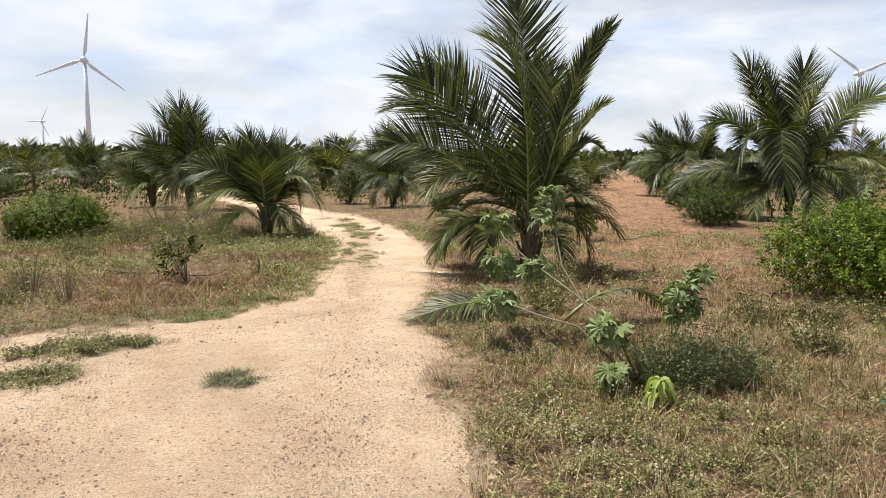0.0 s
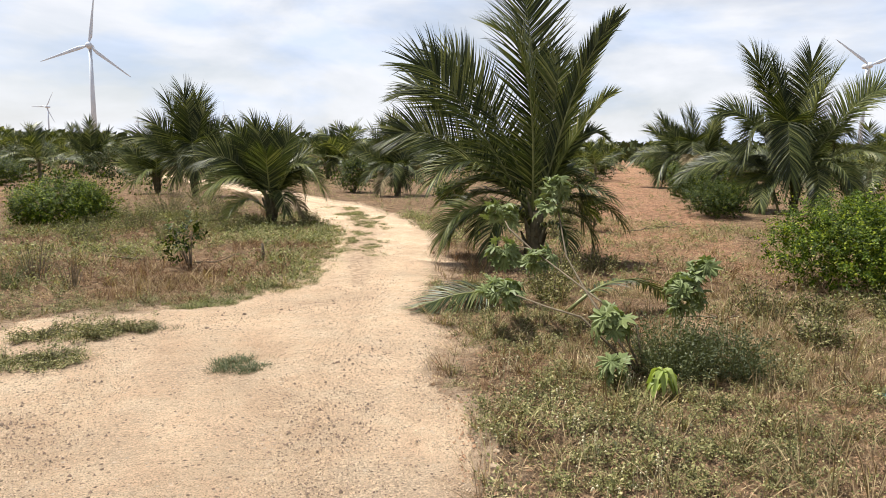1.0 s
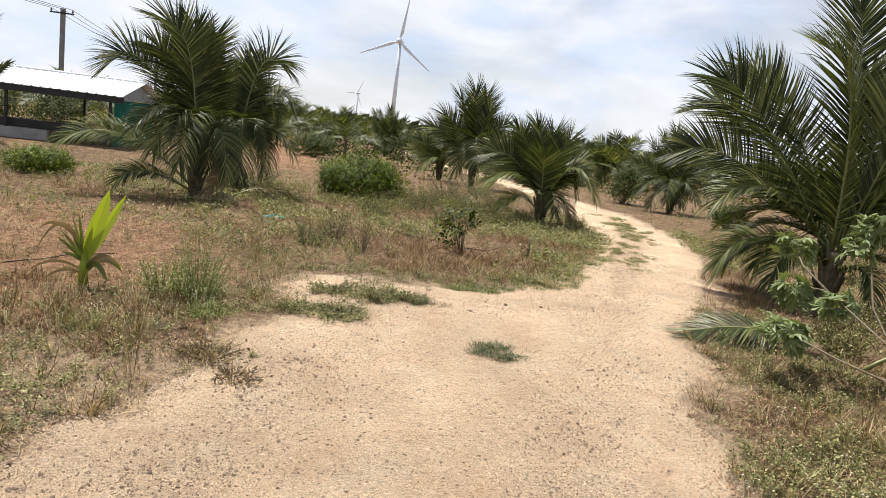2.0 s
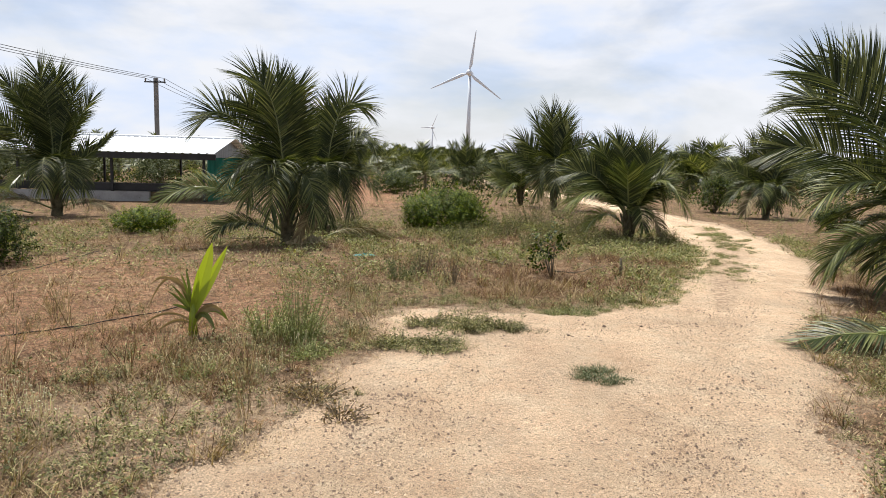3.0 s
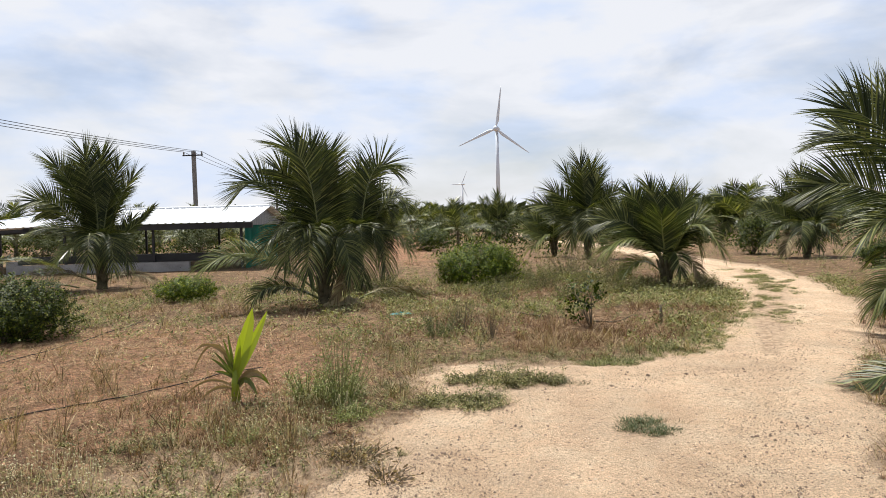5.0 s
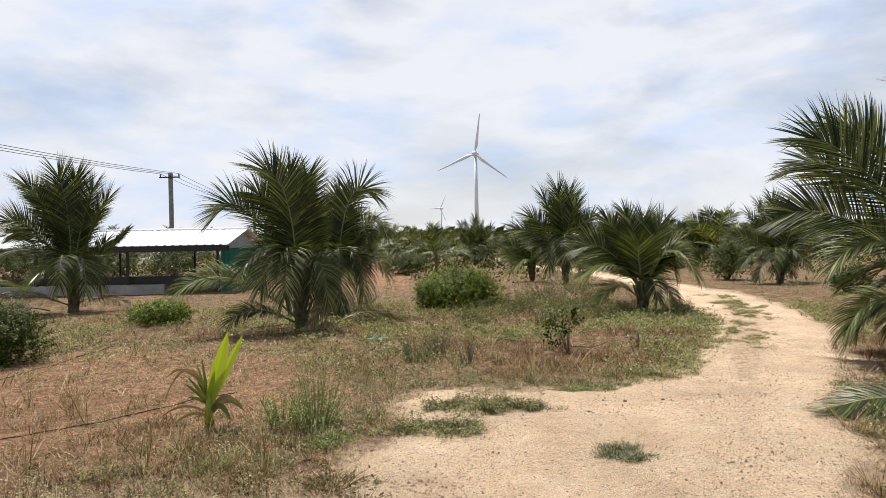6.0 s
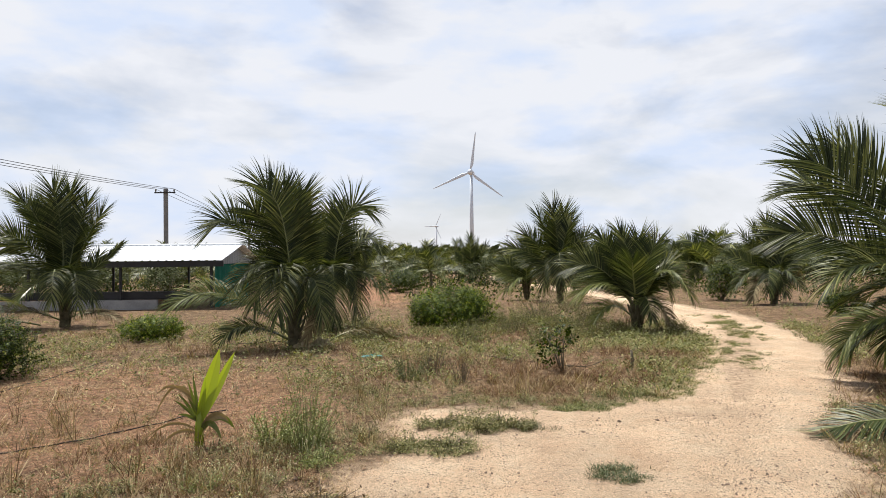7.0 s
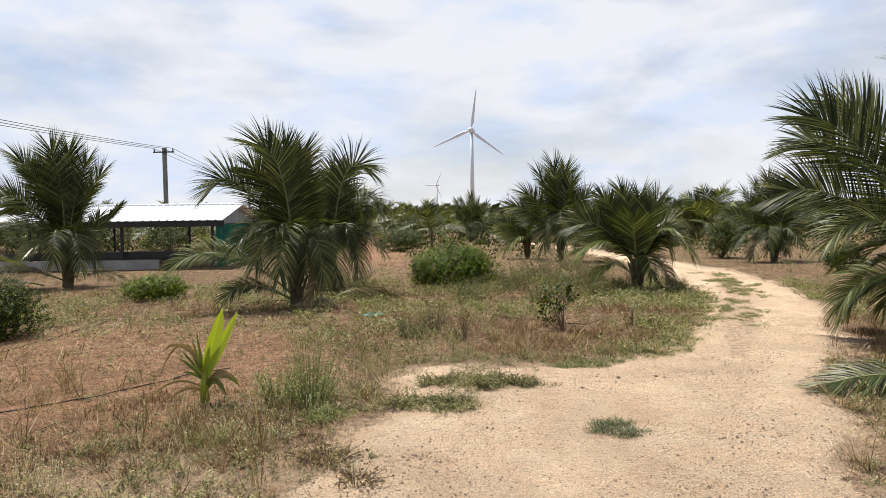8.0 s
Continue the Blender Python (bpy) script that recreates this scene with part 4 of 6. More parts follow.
POLES = [(-25.8, 10.0, 7.45), (-24.4, 54.8, 7.3), (-31.5, 98.0, 7.3)]
power_pole(*polar(15.25, 190), 7.0, "distant thin power pole")
power_pole(*polar(18.4, 180), 7.4, "distant thin power pole")
power_pole(*POLES[1], "grey concrete power pole with a cross arm")
power_pole(*POLES[2], "distant concrete power pole")
power_pole(*POLES[0], "grey concrete power pole at the field's edge")
for (ax, ay, az_), (bx, by, bz) in zip(POLES[:-1], POLES[1:]):
    for dx in (-0.75, 0.0, 0.75):
        pts = [(ax + dx + (bx - ax) * u, ay - 0.16 + (by - ay) * u, az_ - 0.06 + (bz - az_) * u - 0.45 * 4 * u * (1 - u)) for u in [i / 24 for i in range(25)]]
        tagged(part_py("power_cable", *tube(pts, [0.018] * 25, 5), M_BLACK), "thin black overhead cable", "cable", "power cables")


# ---- far hut ----
hx, hy = polar(-6.85, 118)
hut = thing("hut", pose(hx, hy, 0, 0, 0, 12), "tiny distant white hut at the end of the lane", "hut")
part("wall", box_bm(2.2, 2.0, 1.5, pose(0, 0, 0.75), 0.02), M_ROOF, hut)
part("roof", box_bm(2.6, 2.4, 0.12, pose(0, 0, 1.56, 4, 0, 0), 0.02), M_SHEET, hut)
part("door", box_bm(0.7, 0.06, 1.2, pose(0.3, -1.02, 0.6)), M_BLACK, hut)


# ---- shed ----
def shed():
    """Low open livestock shed: sheet roof on steel posts, low wall, green cloth end; the far end of the roof falls away."""
    base = thing("shed", pose(-8.25, 21.9, 0, 0, 0, 185.2), "low open shed with a white metal sheet roof on black posts", "shed")
    L, W, E, R, HIP = 6.6, 4.8, 1.58, 2.06, 4.6
    # local x runs along the shed away from its cloth end; the front is at y = 0, the back at y = -W
    def top(x, v):
        """Height of the roof at x, v from the eave (0) to the ridge (1)."""
        fall = max(0.0, x - L) / HIP
        return E - 0.16 * fall + (R - E) * (1 - 0.82 * fall) * v
    def sheet(y0, y1):
        vs, fs = [], []
        n = int((L + HIP + 0.4) / 0.05)
        for i in range(n + 1):
            x = -0.4 + i * 0.05
            b = 0.024 if i % 5 == 0 else 0.0
            for th in (0.0, 0.012):
                vs += [(x, y0, top(x, -0.1) + b + th), (x, y1, top(x, 1) + b + th)]
        for i in range(n):
            o = i * 4
            fs += [(o, o + 4, o + 5, o + 1), (o + 2, o + 3, o + 7, o + 6), (o, o + 2, o + 6, o + 4), (o + 1, o + 5, o + 7, o + 3)]
        part_py("roof_slope", vs, fs, M_ROOF, base, "white ribbed metal roof sheet")
    sheet(0.35, -W / 2)
    sheet(-W - 0.35, -W / 2)
    rc = [(-0.4, -W / 2, R + 0.03), (L, -W / 2, R + 0.03), (L + HIP - 0.05, -W / 2, top(L + HIP, 1) + 0.03)]
    part_py("ridge_cap", *tube(rc, [0.05] * 3, 8), M_ROOF, base)
    for y in (0.28, -W - 0.28):
        part("eave_beam", box_bm(L + 0.7, 0.06, 0.17, pose(L / 2 - 0.05, y, E - 0.15)), M_BLACK, base)
        part("eave_beam", box_bm(HIP, 0.06, 0.1, pose(L + HIP / 2 + 0.1, y, E - 0.22, 0, 2.0, 0)), M_BLACK, base)
    for y, off in ((0.0, 0.05), (-W, -0.6)):
        for i in range(5):
            x = max(0.05, off + i * 2.85)
            if x < L + HIP:
                h = top(x, 0) - 0.05
                part("post", box_bm(0.07, 0.07, h + 0.3, pose(x, y, h / 2 - 0.15)), M_BLACK, base)
    for x in (0.1, 2.9, 5.75, 8.6):
        part("rafter", box_bm(0.05, W + 0.5, 0.07, pose(x, -W / 2, top(x, 0) - 0.1)), M_BLACK, base)
    part("low_wall", box_bm(5.7, 0.14, 0.5, pose(4.6, 0.0, 0.05), 0.01), M_WALL, base, "low grey plastered wall")
    part("low_wall", box_bm(L, 0.14, 0.5, pose(L / 2, -W, 0.05), 0.01), M_WALL, base, "low grey plastered wall")
    part("trough", box_bm(6.4, 0.4, 0.24, pose(4.2, -0.35, 0.43), 0.02), M_BLACK, base, "long dark feeding trough")
    # cloth end wall and the grey gable above it
    bm = bmesh.new()
    for i in range(25):
        y = -W * i / 24
        o = 0.03 * math.sin(i * 1.9)
        bm.verts.new((-0.06 + o, y, 0.02))
        bm.verts.new((-0.06 + o * 0.6, y, E - 0.12))
    bm.verts.ensure_lookup_table()
    for i in range(24):
        bm.faces.new([bm.verts[k] for k in (2 * i, 2 * i + 2, 2 * i + 3, 2 * i + 1)])
    bmesh.ops.solidify(bm, geom=bm.faces[:], thickness=0.012)
    part("cloth_wall", bm, M_GREEN_CLOTH, base, "dark green shade cloth end wall")
    vs, fs, n = [], [], 46
    for i in range(n + 1):
        y = 0.3 - (W + 0.6) * i / n
        zt = E + (R - E) * (1 - abs(y + W / 2) / (W / 2 + 0.35)) - 0.03
        x = -0.14 + (0.02 if i % 2 else 0)
        vs += [(x, y, E - 0.16), (x, y, max(zt, E - 0.15)), (x + 0.015, y, E - 0.16), (x + 0.015, y, max(zt, E - 0.15))]
    for i in range(n):
        o = i * 4
        fs += [(o, o + 4, o + 5, o + 1), (o + 2, o + 3, o + 7, o + 6), (o, o + 2, o + 6, o + 4), (o + 1, o + 5, o + 7, o + 3)]
    part_py("gable_sheet", vs, fs, M_SHEET, base, "grey corrugated gable sheet")
    return base


shed()
tagged(part("concrete_block", box_bm(0.4, 0.3, 0.42, pose(-15.9, 21.6, 0.2, 0, 0, 12), 0.02), M_WALL), "grey concrete block on dry soil", "block")


# ---- seedling, saplings, broad-leaved weeds ----
def blade_mesh(pts, widths, fold=0.3, nrm=(0, 0, 1)):
    """A long leaf folded along its middle, along pts."""
    vs, fs = [], []
    pts = [Vector(p) for p in pts]
    nv = Vector(nrm).normalized()
    for i, p in enumerate(pts):
        t = (pts[min(i + 1, len(pts) - 1)] - pts[max(i - 1, 0)]).normalized()
        w = t.cross(nv).normalized()
        n = w.cross(t)
        vs += [p - w * widths[i] + n * (widths[i] * fold), p, p + w * widths[i] + n * (widths[i] * fold)]
    for i in range(len(pts) - 1):
        for c in range(2):
            b = i * 3 + c
            fs.append((b, b + 1, b + 4, b + 3))
    return vs, fs


def palm_seedling(x, y):
    base = thing("palm_seedling", pose(x, y, height(x, y)), "bright yellow green coconut seedling with one dried leaf", "palm seedling")
    d = Vector((x, y, 0)).normalized()
    r = Vector((d.y, -d.x, 0))
    up = Vector((0, 0, 1))
    part_py("sheath", *tube([-up * 0.05, up * 0.15, up * 0.34], [0.045, 0.035, 0.018], 9), M_SHOOT, base, smooth=True)
    def leaf(tip_r, tip_z, wide, bend, mat_, away=0.0, z0=0.2, label="", nrm=None, fold=0.35):
        p0, p2 = up * z0, r * tip_r + up * tip_z + d * away
        pts = []
        for i in range(9):
            u = i / 8
            q = p0.lerp(p2, u) + up * (bend * 4 * u * (1 - u))
            pts.append(q)
        ws = [wide * max(0.04, math.sin(math.pi * min(1, 0.1 + 0.9 * (i / 8))) ** 0.7) for i in range(9)]
        part_py("leaf", *blade_mesh(pts, ws, fold, nrm or (-d + r * 0.2)), mat_, base, label)
    leaf(0.17, 0.82, 0.062, 0.0, M_SHOOT)
    leaf(0.30, 0.78, 0.040, 0.0, M_SHOOT, 0.06)
    leaf(0.05, 0.60, 0.028, 0.0, M_SHOOT, -0.08)
    for tr, tz, wide, aw in ((-0.05, 0.60, 0.013, 0.05), (-0.09, 0.57, 0.012, -0.05), (-0.13, 0.52, 0.014, 0.08), (-0.17, 0.47, 0.012, -0.06), (-0.20, 0.40, 0.013, 0.02), (-0.17, 0.30, 0.014, -0.08)):
        leaf(tr, tz, wide, 0.02, M_FROND_PALE_LIT, aw)
    leaf(-0.30, 0.52, 0.013, 0.09, M_GRASS_DRY, -0.04, 0.3, "dried brown leaf")
    leaf(-0.34, 0.46, 0.011, 0.13, M_GRASS_DRY, 0.03, 0.3, "dried brown leaf")
    leaf(-0.36, 0.26, 0.012, 0.24, M_GRASS_DRY, 0.0, 0.3, "dried brown leaf")
    leaf(-0.42, 0.10, 0.011, 0.10, M_GRASS_DRY, 0.0, 0.12, "dried brown leaf")
    leaf(-0.30, 0.06, 0.014, 0.07, M_GRASS_DRY, -0.1, 0.1, "dried brown leaf")
    leaf(0.24, 0.20, 0.036, 0.10, M_GRASS_DRY, -0.06, 0.1, "dried brown leaf")
    leaf(0.30, 0.10, 0.030, 0.13, M_FROND_PALE_LIT, 0.06, 0.1)
    leaf(0.18, 0.06, 0.026, 0.12, M_FROND_PALE_LIT, -0.12, 0.1)
    return base


palm_seedling(-2.38, 5.89)


def sapling(label, x, y, h, count, seed, lean=0.0, size=0.07, material=None):
    rng = random.Random(seed)
    base = thing("citrus_sapling", pose(x, y, height(x, y)), label, "sapling", "citrus saplings")
    d = Vector((x, y, 0)).normalized()
    r = Vector((d.y, -d.x, 0))
    st, bl = [], []
    for k in range(5):
        a = rng.uniform(0, 6.28)
        p1 = r * (lean * rng.uniform(0.6, 1.2)) + Vector((math.cos(a) * 0.13, math.sin(a) * 0.13, h * rng.uniform(0.55, 0.95)))
        st.append(tube([Vector((0, 0, -0.03)), p1 * 0.5 + Vector((0, 0, 0.03)), p1], [0.012, 0.008, 0.004], 6))
        bl.append((p1.x, p1.y, p1.z, 0.13, 1.0))
        bl.append((p1.x * 0.8, p1.y * 0.8, p1.z * 0.75, 0.10, 1.0))
    part_py("stem", *join(st), M_TWIG, base, smooth=True)
    tagged(part_py("foliage", *leaf_cloud(rng, bl, count * 2, size * 1.1, shell=0.15), material or M_BUSH, base), kind="stuff")
    return base


sapling("small dark green citrus sapling on a thin stem", 1.21, 9.48, 0.55, 190, 71, -0.1)
sapling("thin dark citrus sapling at the edge of the lane", 9.0, 10.9, 0.68, 260, 72)
sapling("thin dark citrus sapling at the edge of the lane", 10.3, 12.6, 0.7, 220, 73)


def lobed_leaf(rad, droop, lobes=7, depth=0.42):
    """A hand-shaped leaf with pointed lobes, hanging at its edges."""
    vs, fs = [Vector((0, 0, 0))], []
    n = lobes * 4
    for ring in (0.5, 1.0):
        for i in range(n + 1):
            a = -2.55 + 5.1 * i / n
            k = i % 4
            rr = rad * ring * (1.0 - (depth * (1 if k == 0 else 0.5 if k in (1, 3) else 0) if ring == 1.0 else 0.0))
            rr *= 1.0 - 0.22 * abs(a) / 2.55
            vs.append(Vector((math.cos(a) * rr, math.sin(a) * rr, -droop * (rr / rad) ** 2 * rad + 0.07 * rad * math.sin(i * 2.1))))
    m = n + 1
    for i in range(n):
        fs.append((0, 1 + i, 2 + i))
        fs.append((1 + i, 1 + m + i, 2 + m + i, 2 + i))
    return vs, fs


def mesh_of(name, vf, material):
    me = bpy.data.meshes.new(name)
    me.from_pydata([tuple(v) for v in vf[0]], [], vf[1])
    me.materials.append(material)
    me.update()
    return me


CASTOR_LEAVES = [mesh_of("leaf", lobed_leaf(1.0, dr, 7, dp), M_CASTOR) for dr, dp in ((0.05, 0.42), (0.3, 0.5), (0.7, 0.45))]


def castor_plant(label, root, stems, clusters, seed, meshes=None, size=1.0):
    """Broad-leaved woody weed: bent stems, with leaves bunched at their ends."""
    rng = random.Random(seed)
    x, y = root
    o = Vector((x, y, height(x, y)))
    base = thing("castor_plant", pose(*o), label, "weed", "broad-leaved weeds")
    for st in stems:
        pts = [Vector(p) - o for p in st]
        pts[0].z = min(pts[0].z, -0.02) if pts[0].length < 0.3 else pts[0].z
        n = len(pts)
        part_py("stem", *tube(pts, [0.011 - 0.006 * i / (n - 1) for i in range(n)], 7), M_TWIG, base, smooth=True)
    for cx, cy, cz, rad, num in clusters:
        num = int(num * 2.6)
        c = Vector((cx, cy, cz)) - o
        for k in range(num):
            a = k * 2.4 + rng.uniform(-0.4, 0.4)
            el = rng.uniform(-0.9, 1.1)
            d = Vector((math.cos(a) * math.cos(el), math.sin(a) * math.cos(el), math.sin(el) * 0.8))
            ob = new("leaf", rng.choice(meshes or CASTOR_LEAVES))
            ob.parent = base
            s = rng.uniform(0.055, 0.125) * size
            nrm = (Vector((0, 0, 0.9)) + d * 0.7 + Vector((rng.gauss(0, 0.75), rng.gauss(0, 0.75), rng.gauss(0, 0.4)))).normalized()
            tx = (d - nrm * d.dot(nrm)).normalized()
            m = Matrix((tx, nrm.cross(tx), nrm)).transposed().to_4x4()
            ob.matrix_local = Matrix.Translation(c + d * rad * rng.uniform(0.5, 1.0)) @ m @ Matrix.Diagonal((s, s, s, 1))
    return base


castor_plant("broad-leaved castor weed with bent woody stems under a palm", (3.66, 3.66),
             [[(3.66, 3.66, 0), (3.69, 3.8, 0.34), (3.7, 4.29, 0.45), (3.65, 5.19, 0.74), (3.6, 5.4, 0.72)],
              [(3.68, 3.7, 0.2), (3.69, 4.42, 0.49), (3.86, 4.92, 0.69), (3.95, 5.2, 1.1), (4.01, 5.31, 1.28)],
              [(3.66, 3.68, 0.1), (3.36, 4.04, 0.38), (3.32, 4.45, 0.38), (3.29, 4.95, 0.4)],
              [(3.66, 3.66, 0.0), (3.5, 3.7, 0.3), (3.39, 3.76, 0.40)],
              [(3.65, 5.19, 0.74), (3.8, 5.8, 0.85), (3.9, 6.1, 0.96)]],
             [(3.9, 6.1, 0.98, 0.17, 12), (4.01, 5.31, 1.29, 0.13, 10), (3.9, 5.26, 1.12, 0.13, 7), (3.5, 5.41, 0.66, 0.17, 12), (3.68, 5.05, 0.67, 0.15, 10),
              (3.29, 5.07, 0.40, 0.19, 15), (3.39, 3.76, 0.42, 0.14, 13)], 81)
castor_plant("broad-leaved castor weed with pale green leaves", (4.75, 4.45),
             [[(4.75, 4.45, 0), (4.6, 4.3, 0.3), (4.48, 4.11, 0.55)], [(4.75, 4.45, 0), (4.75, 4.3, 0.35), (4.7, 4.16, 0.62)]],
             [(4.48, 4.11, 0.52, 0.15, 10), (4.7, 4.16, 0.66, 0.12, 7), (4.62, 4.2, 0.36, 0.14, 8)], 82)


def wilted_weed(x, y):
    """Short stalk with limp, hanging pale leaves."""
    rng = random.Random(83)
    base = thing("wilted_weed", pose(x, y, height(x, y)), "wilted bright green weed with limp hanging leaves", "weed")
    part_py("stem", *tube([(0, 0, -0.02), (0.01, 0, 0.1), (0, 0.01, 0.22)], [0.008, 0.007, 0.004], 7), M_RACHIS, base, smooth=True)
    for k in range(15):
        a = k * 2.4 + rng.uniform(-0.3, 0.3)
        d = Vector((math.cos(a), math.sin(a), 0))
        r, z0 = rng.uniform(0.07, 0.17), rng.uniform(0.1, 0.22)
        pts = [d * (r * u) + Vector((0, 0, max(0.01, z0 + 0.10 * u - 0.26 * u * u * rng.uniform(0.8, 1.1)))) for u in [i / 6 for i in range(7)]]
        ws = [rng.uniform(0.016, 0.028) * math.sin(math.pi * min(1, 0.12 + 0.86 * i / 6)) ** 0.8 for i in range(7)]
        part_py("leaf", *blade_mesh(pts, ws, 0.5), M_SHOOT_PALE, base)
    return base


wilted_weed(3.42, 3.24)
castor_plant("low broad-leaved weed with dark stems", (3.28, 3.55), [[(3.28, 3.55, 0), (3.25, 3.5, 0.12), (3.24, 3.47, 0.2)]],
             [(3.24, 3.5, 0.16, 0.1, 7)], 84)


def fine_weed(label, x, y, w, h, stems, leaves, seed, material, size=0.022, name="weed_plant"):
    """Many thin upright stalks set with small narrow leaves."""
    rng = random.Random(seed)
    base = thing(name, pose(x, y, height(x, y)), label, "weed", "tall weeds")
    st, vs, fs = [], [], []
    for k in range(stems):
        a, rr = rng.uniform(0, 6.283), math.sqrt(rng.random()) * w * 0.5
        p0 = Vector((math.cos(a) * rr * 0.35, math.sin(a) * rr * 0.35, -0.02))
        hh = h * rng.uniform(0.3, 1.15) * (1 - 0.25 * rr / (w * 0.5))
        p1 = Vector((math.cos(a) * rr, math.sin(a) * rr, hh))
        st.append(tube([p0, p0.lerp(p1, 0.5) + Vector((0, 0, 0.02)), p1], [0.004, 0.003, 0.0015], 4))
        for q in range(leaves):
            u = rng.uniform(0.15, 1.02)
            p = p0.lerp(p1, u) + Vector((rng.gauss(0, 0.018), rng.gauss(0, 0.018), rng.gauss(0, 0.012)))
            d = Vector((rng.gauss(0, 1), rng.gauss(0, 1), rng.gauss(0.4, 0.6))).normalized()
            wv = d.cross(Vector((rng.gauss(0, 1), rng.gauss(0, 1), rng.gauss(0, 1)))).normalized()
            l = size * rng.uniform(0.6, 1.4)
            o = len(vs)
            vs += [p, p + d * l * 0.5 - wv * l * 0.2, p + d * l, p + d * l * 0.5 + wv * l * 0.2]
            fs.append((o, o + 1, o + 2, o + 3))
    part_py("stem", *join(st), M_RACHIS if material in (M_BLUE, M_LIME) else M_TWIG, base)
    tagged(part_py("foliage", vs, fs, material, base), kind="stuff")
    return base


fine_weed("bushy grey green weed with tiny leaves", 3.85, 3.55, 0.8, 0.5, 150, 44, 91, M_BLUE, 0.025)
fine_weed("bushy grey green weed with tiny leaves", 4.2, 3.35, 0.6, 0.4, 80, 40, 92, M_BLUE, 0.025)
fine_weed("tall thin pale green weed beside the track", -1.40, 5.72, 0.62, 0.6, 60, 46, 93, M_LIME, 0.02)
fine_weed("low pale green weed on sandy soil", -1.2, 5.35, 0.55, 0.12, 50, 30, 98, M_LIME, 0.018)
fine_weed("low pale green weed on sandy soil", -1.95, 4.75, 0.4, 0.1, 40, 26, 99, M_LIME, 0.018)
fine_weed("pale green feathery weed", -1.72, 5.85, 0.5, 0.38, 44, 36, 94, M_LIME)
fine_weed("pale grey weed among dry grass", -0.85, 8.9, 0.6, 0.42, 36, 26, 95, M_BLUE)
fine_weed("dry reddish weed among dry grass", -0.55, 9.3, 0.5, 0.55, 34, 10, 96, M_GRASS_DRY)
fine_weed("dry reddish weed among dry grass", -0.15, 8.7, 0.4, 0.4, 24, 10, 97, M_GRASS_DRY)
for k, (x, y, w, h) in enumerate([(2.3, 15.2, 1.1, 0.5), (1.6, 16.4, 1.2, 0.55), (2.9, 16.6, 1.1, 0.5), (0.9, 14.6, 1.0, 0.42), (2.4, 13.6, 0.9, 0.4), (1.8, 18.6, 1.4, 0.6),
                                  (4.0, 14.0, 0.7, 0.35), (2.8, 19.6, 1.3, 0.55), (-2.2, 13.4, 1.0, 0.45), (-2.7, 15.5, 1.2, 0.5), (6.1, 4.6, 0.7, 0.4), (5.6, 3.6, 0.6, 0.3),
                                  (6.6, 4.3, 0.6, 0.34), (7.2, 3.9, 0.7, 0.36), (5.0, 6.8, 0.8, 0.35), (5.6, 7.3, 0.7, 0.4), (4.5, 6.0, 0.6, 0.3), (6.3, 7.4, 0.7, 0.3), (8.0, 10.6, 0.8, 0.4), (9.6, 12.6, 0.9, 0.4), (11.4, 14.9, 1.0, 0.5)]):
    fine_weed("tangled grey green weed with fine leaves", x, y, w, h, 60, 26, 100 + k, M_GRASS, 0.032)

wrng = random.Random(8)
for k in range(26):
    x, y = wrng.uniform(-0.2, 3.4), wrng.uniform(11.6, 17.5)
    fine_weed("tangled grey green weed with fine leaves", x, y, wrng.uniform(0.6, 1.1), wrng.uniform(0.22, 0.42), 36, 22, 150 + k, M_FIELD, 0.034)

for k, (x, y, w, h) in enumerate([(-0.35, 6.45, 0.5, 0.14), (0.05, 6.35, 0.5, 0.16), (0.35, 6.4, 0.4, 0.1), (-0.6, 5.7, 0.4, 0.1), (-0.25, 5.65, 0.45, 0.1)]):
    fine_weed("low dark green weed beside bare sand", x, y, w, h * 0.75, 46, 22, 130 + k, M_GRASS, 0.02)

fine_weed("reddish brown dead tuft at the track's edge", -1.0, 4.42, 0.55, 0.12, 60, 8, 140, M_GRASS_DRY, 0.03)
fine_weed("reddish brown dead tuft at the track's edge", -0.75, 4.05, 0.45, 0.08, 40, 6, 141, M_GRASS_DRY, 0.03)

# ---- small things ----
HOSES = [[(-6.2, 2.6), (-4.9, 4.2), (-4.17, 5.18), (-3.8, 5.73), (-3.45, 6.0), (-3.16, 6.35), (-2.9, 6.8), (-2.5, 7.2)],
         [(-7.0, 5.2), (-6.2, 6.6), (-5.84, 7.33), (-5.75, 7.9), (-5.7, 8.24), (-5.66, 8.9), (-5.71, 9.48), (-5.6, 10.6)]]
for h in HOSES:
    pts = []
    for (ax, ay), (bx, by) in zip(h[:-1], h[1:]):
        for i in range(6):
            u = i / 6
            x, y = ax + (bx - ax) * u, ay + (by - ay) * u
            x += 0.02 * n2(x, y, 2.0, 8.0)
            pts.append((x, y, height(x, y) + 0.012 + 0.01 * max(0, n2(x, y, 1.2, 6.0))))
    tagged(part_py("drip_hose", *tube(pts, [0.006] * len(pts), 7), M_HOSE, smooth=True), "black plastic drip irrigation hose lying on soil", "hose", "drip hoses")


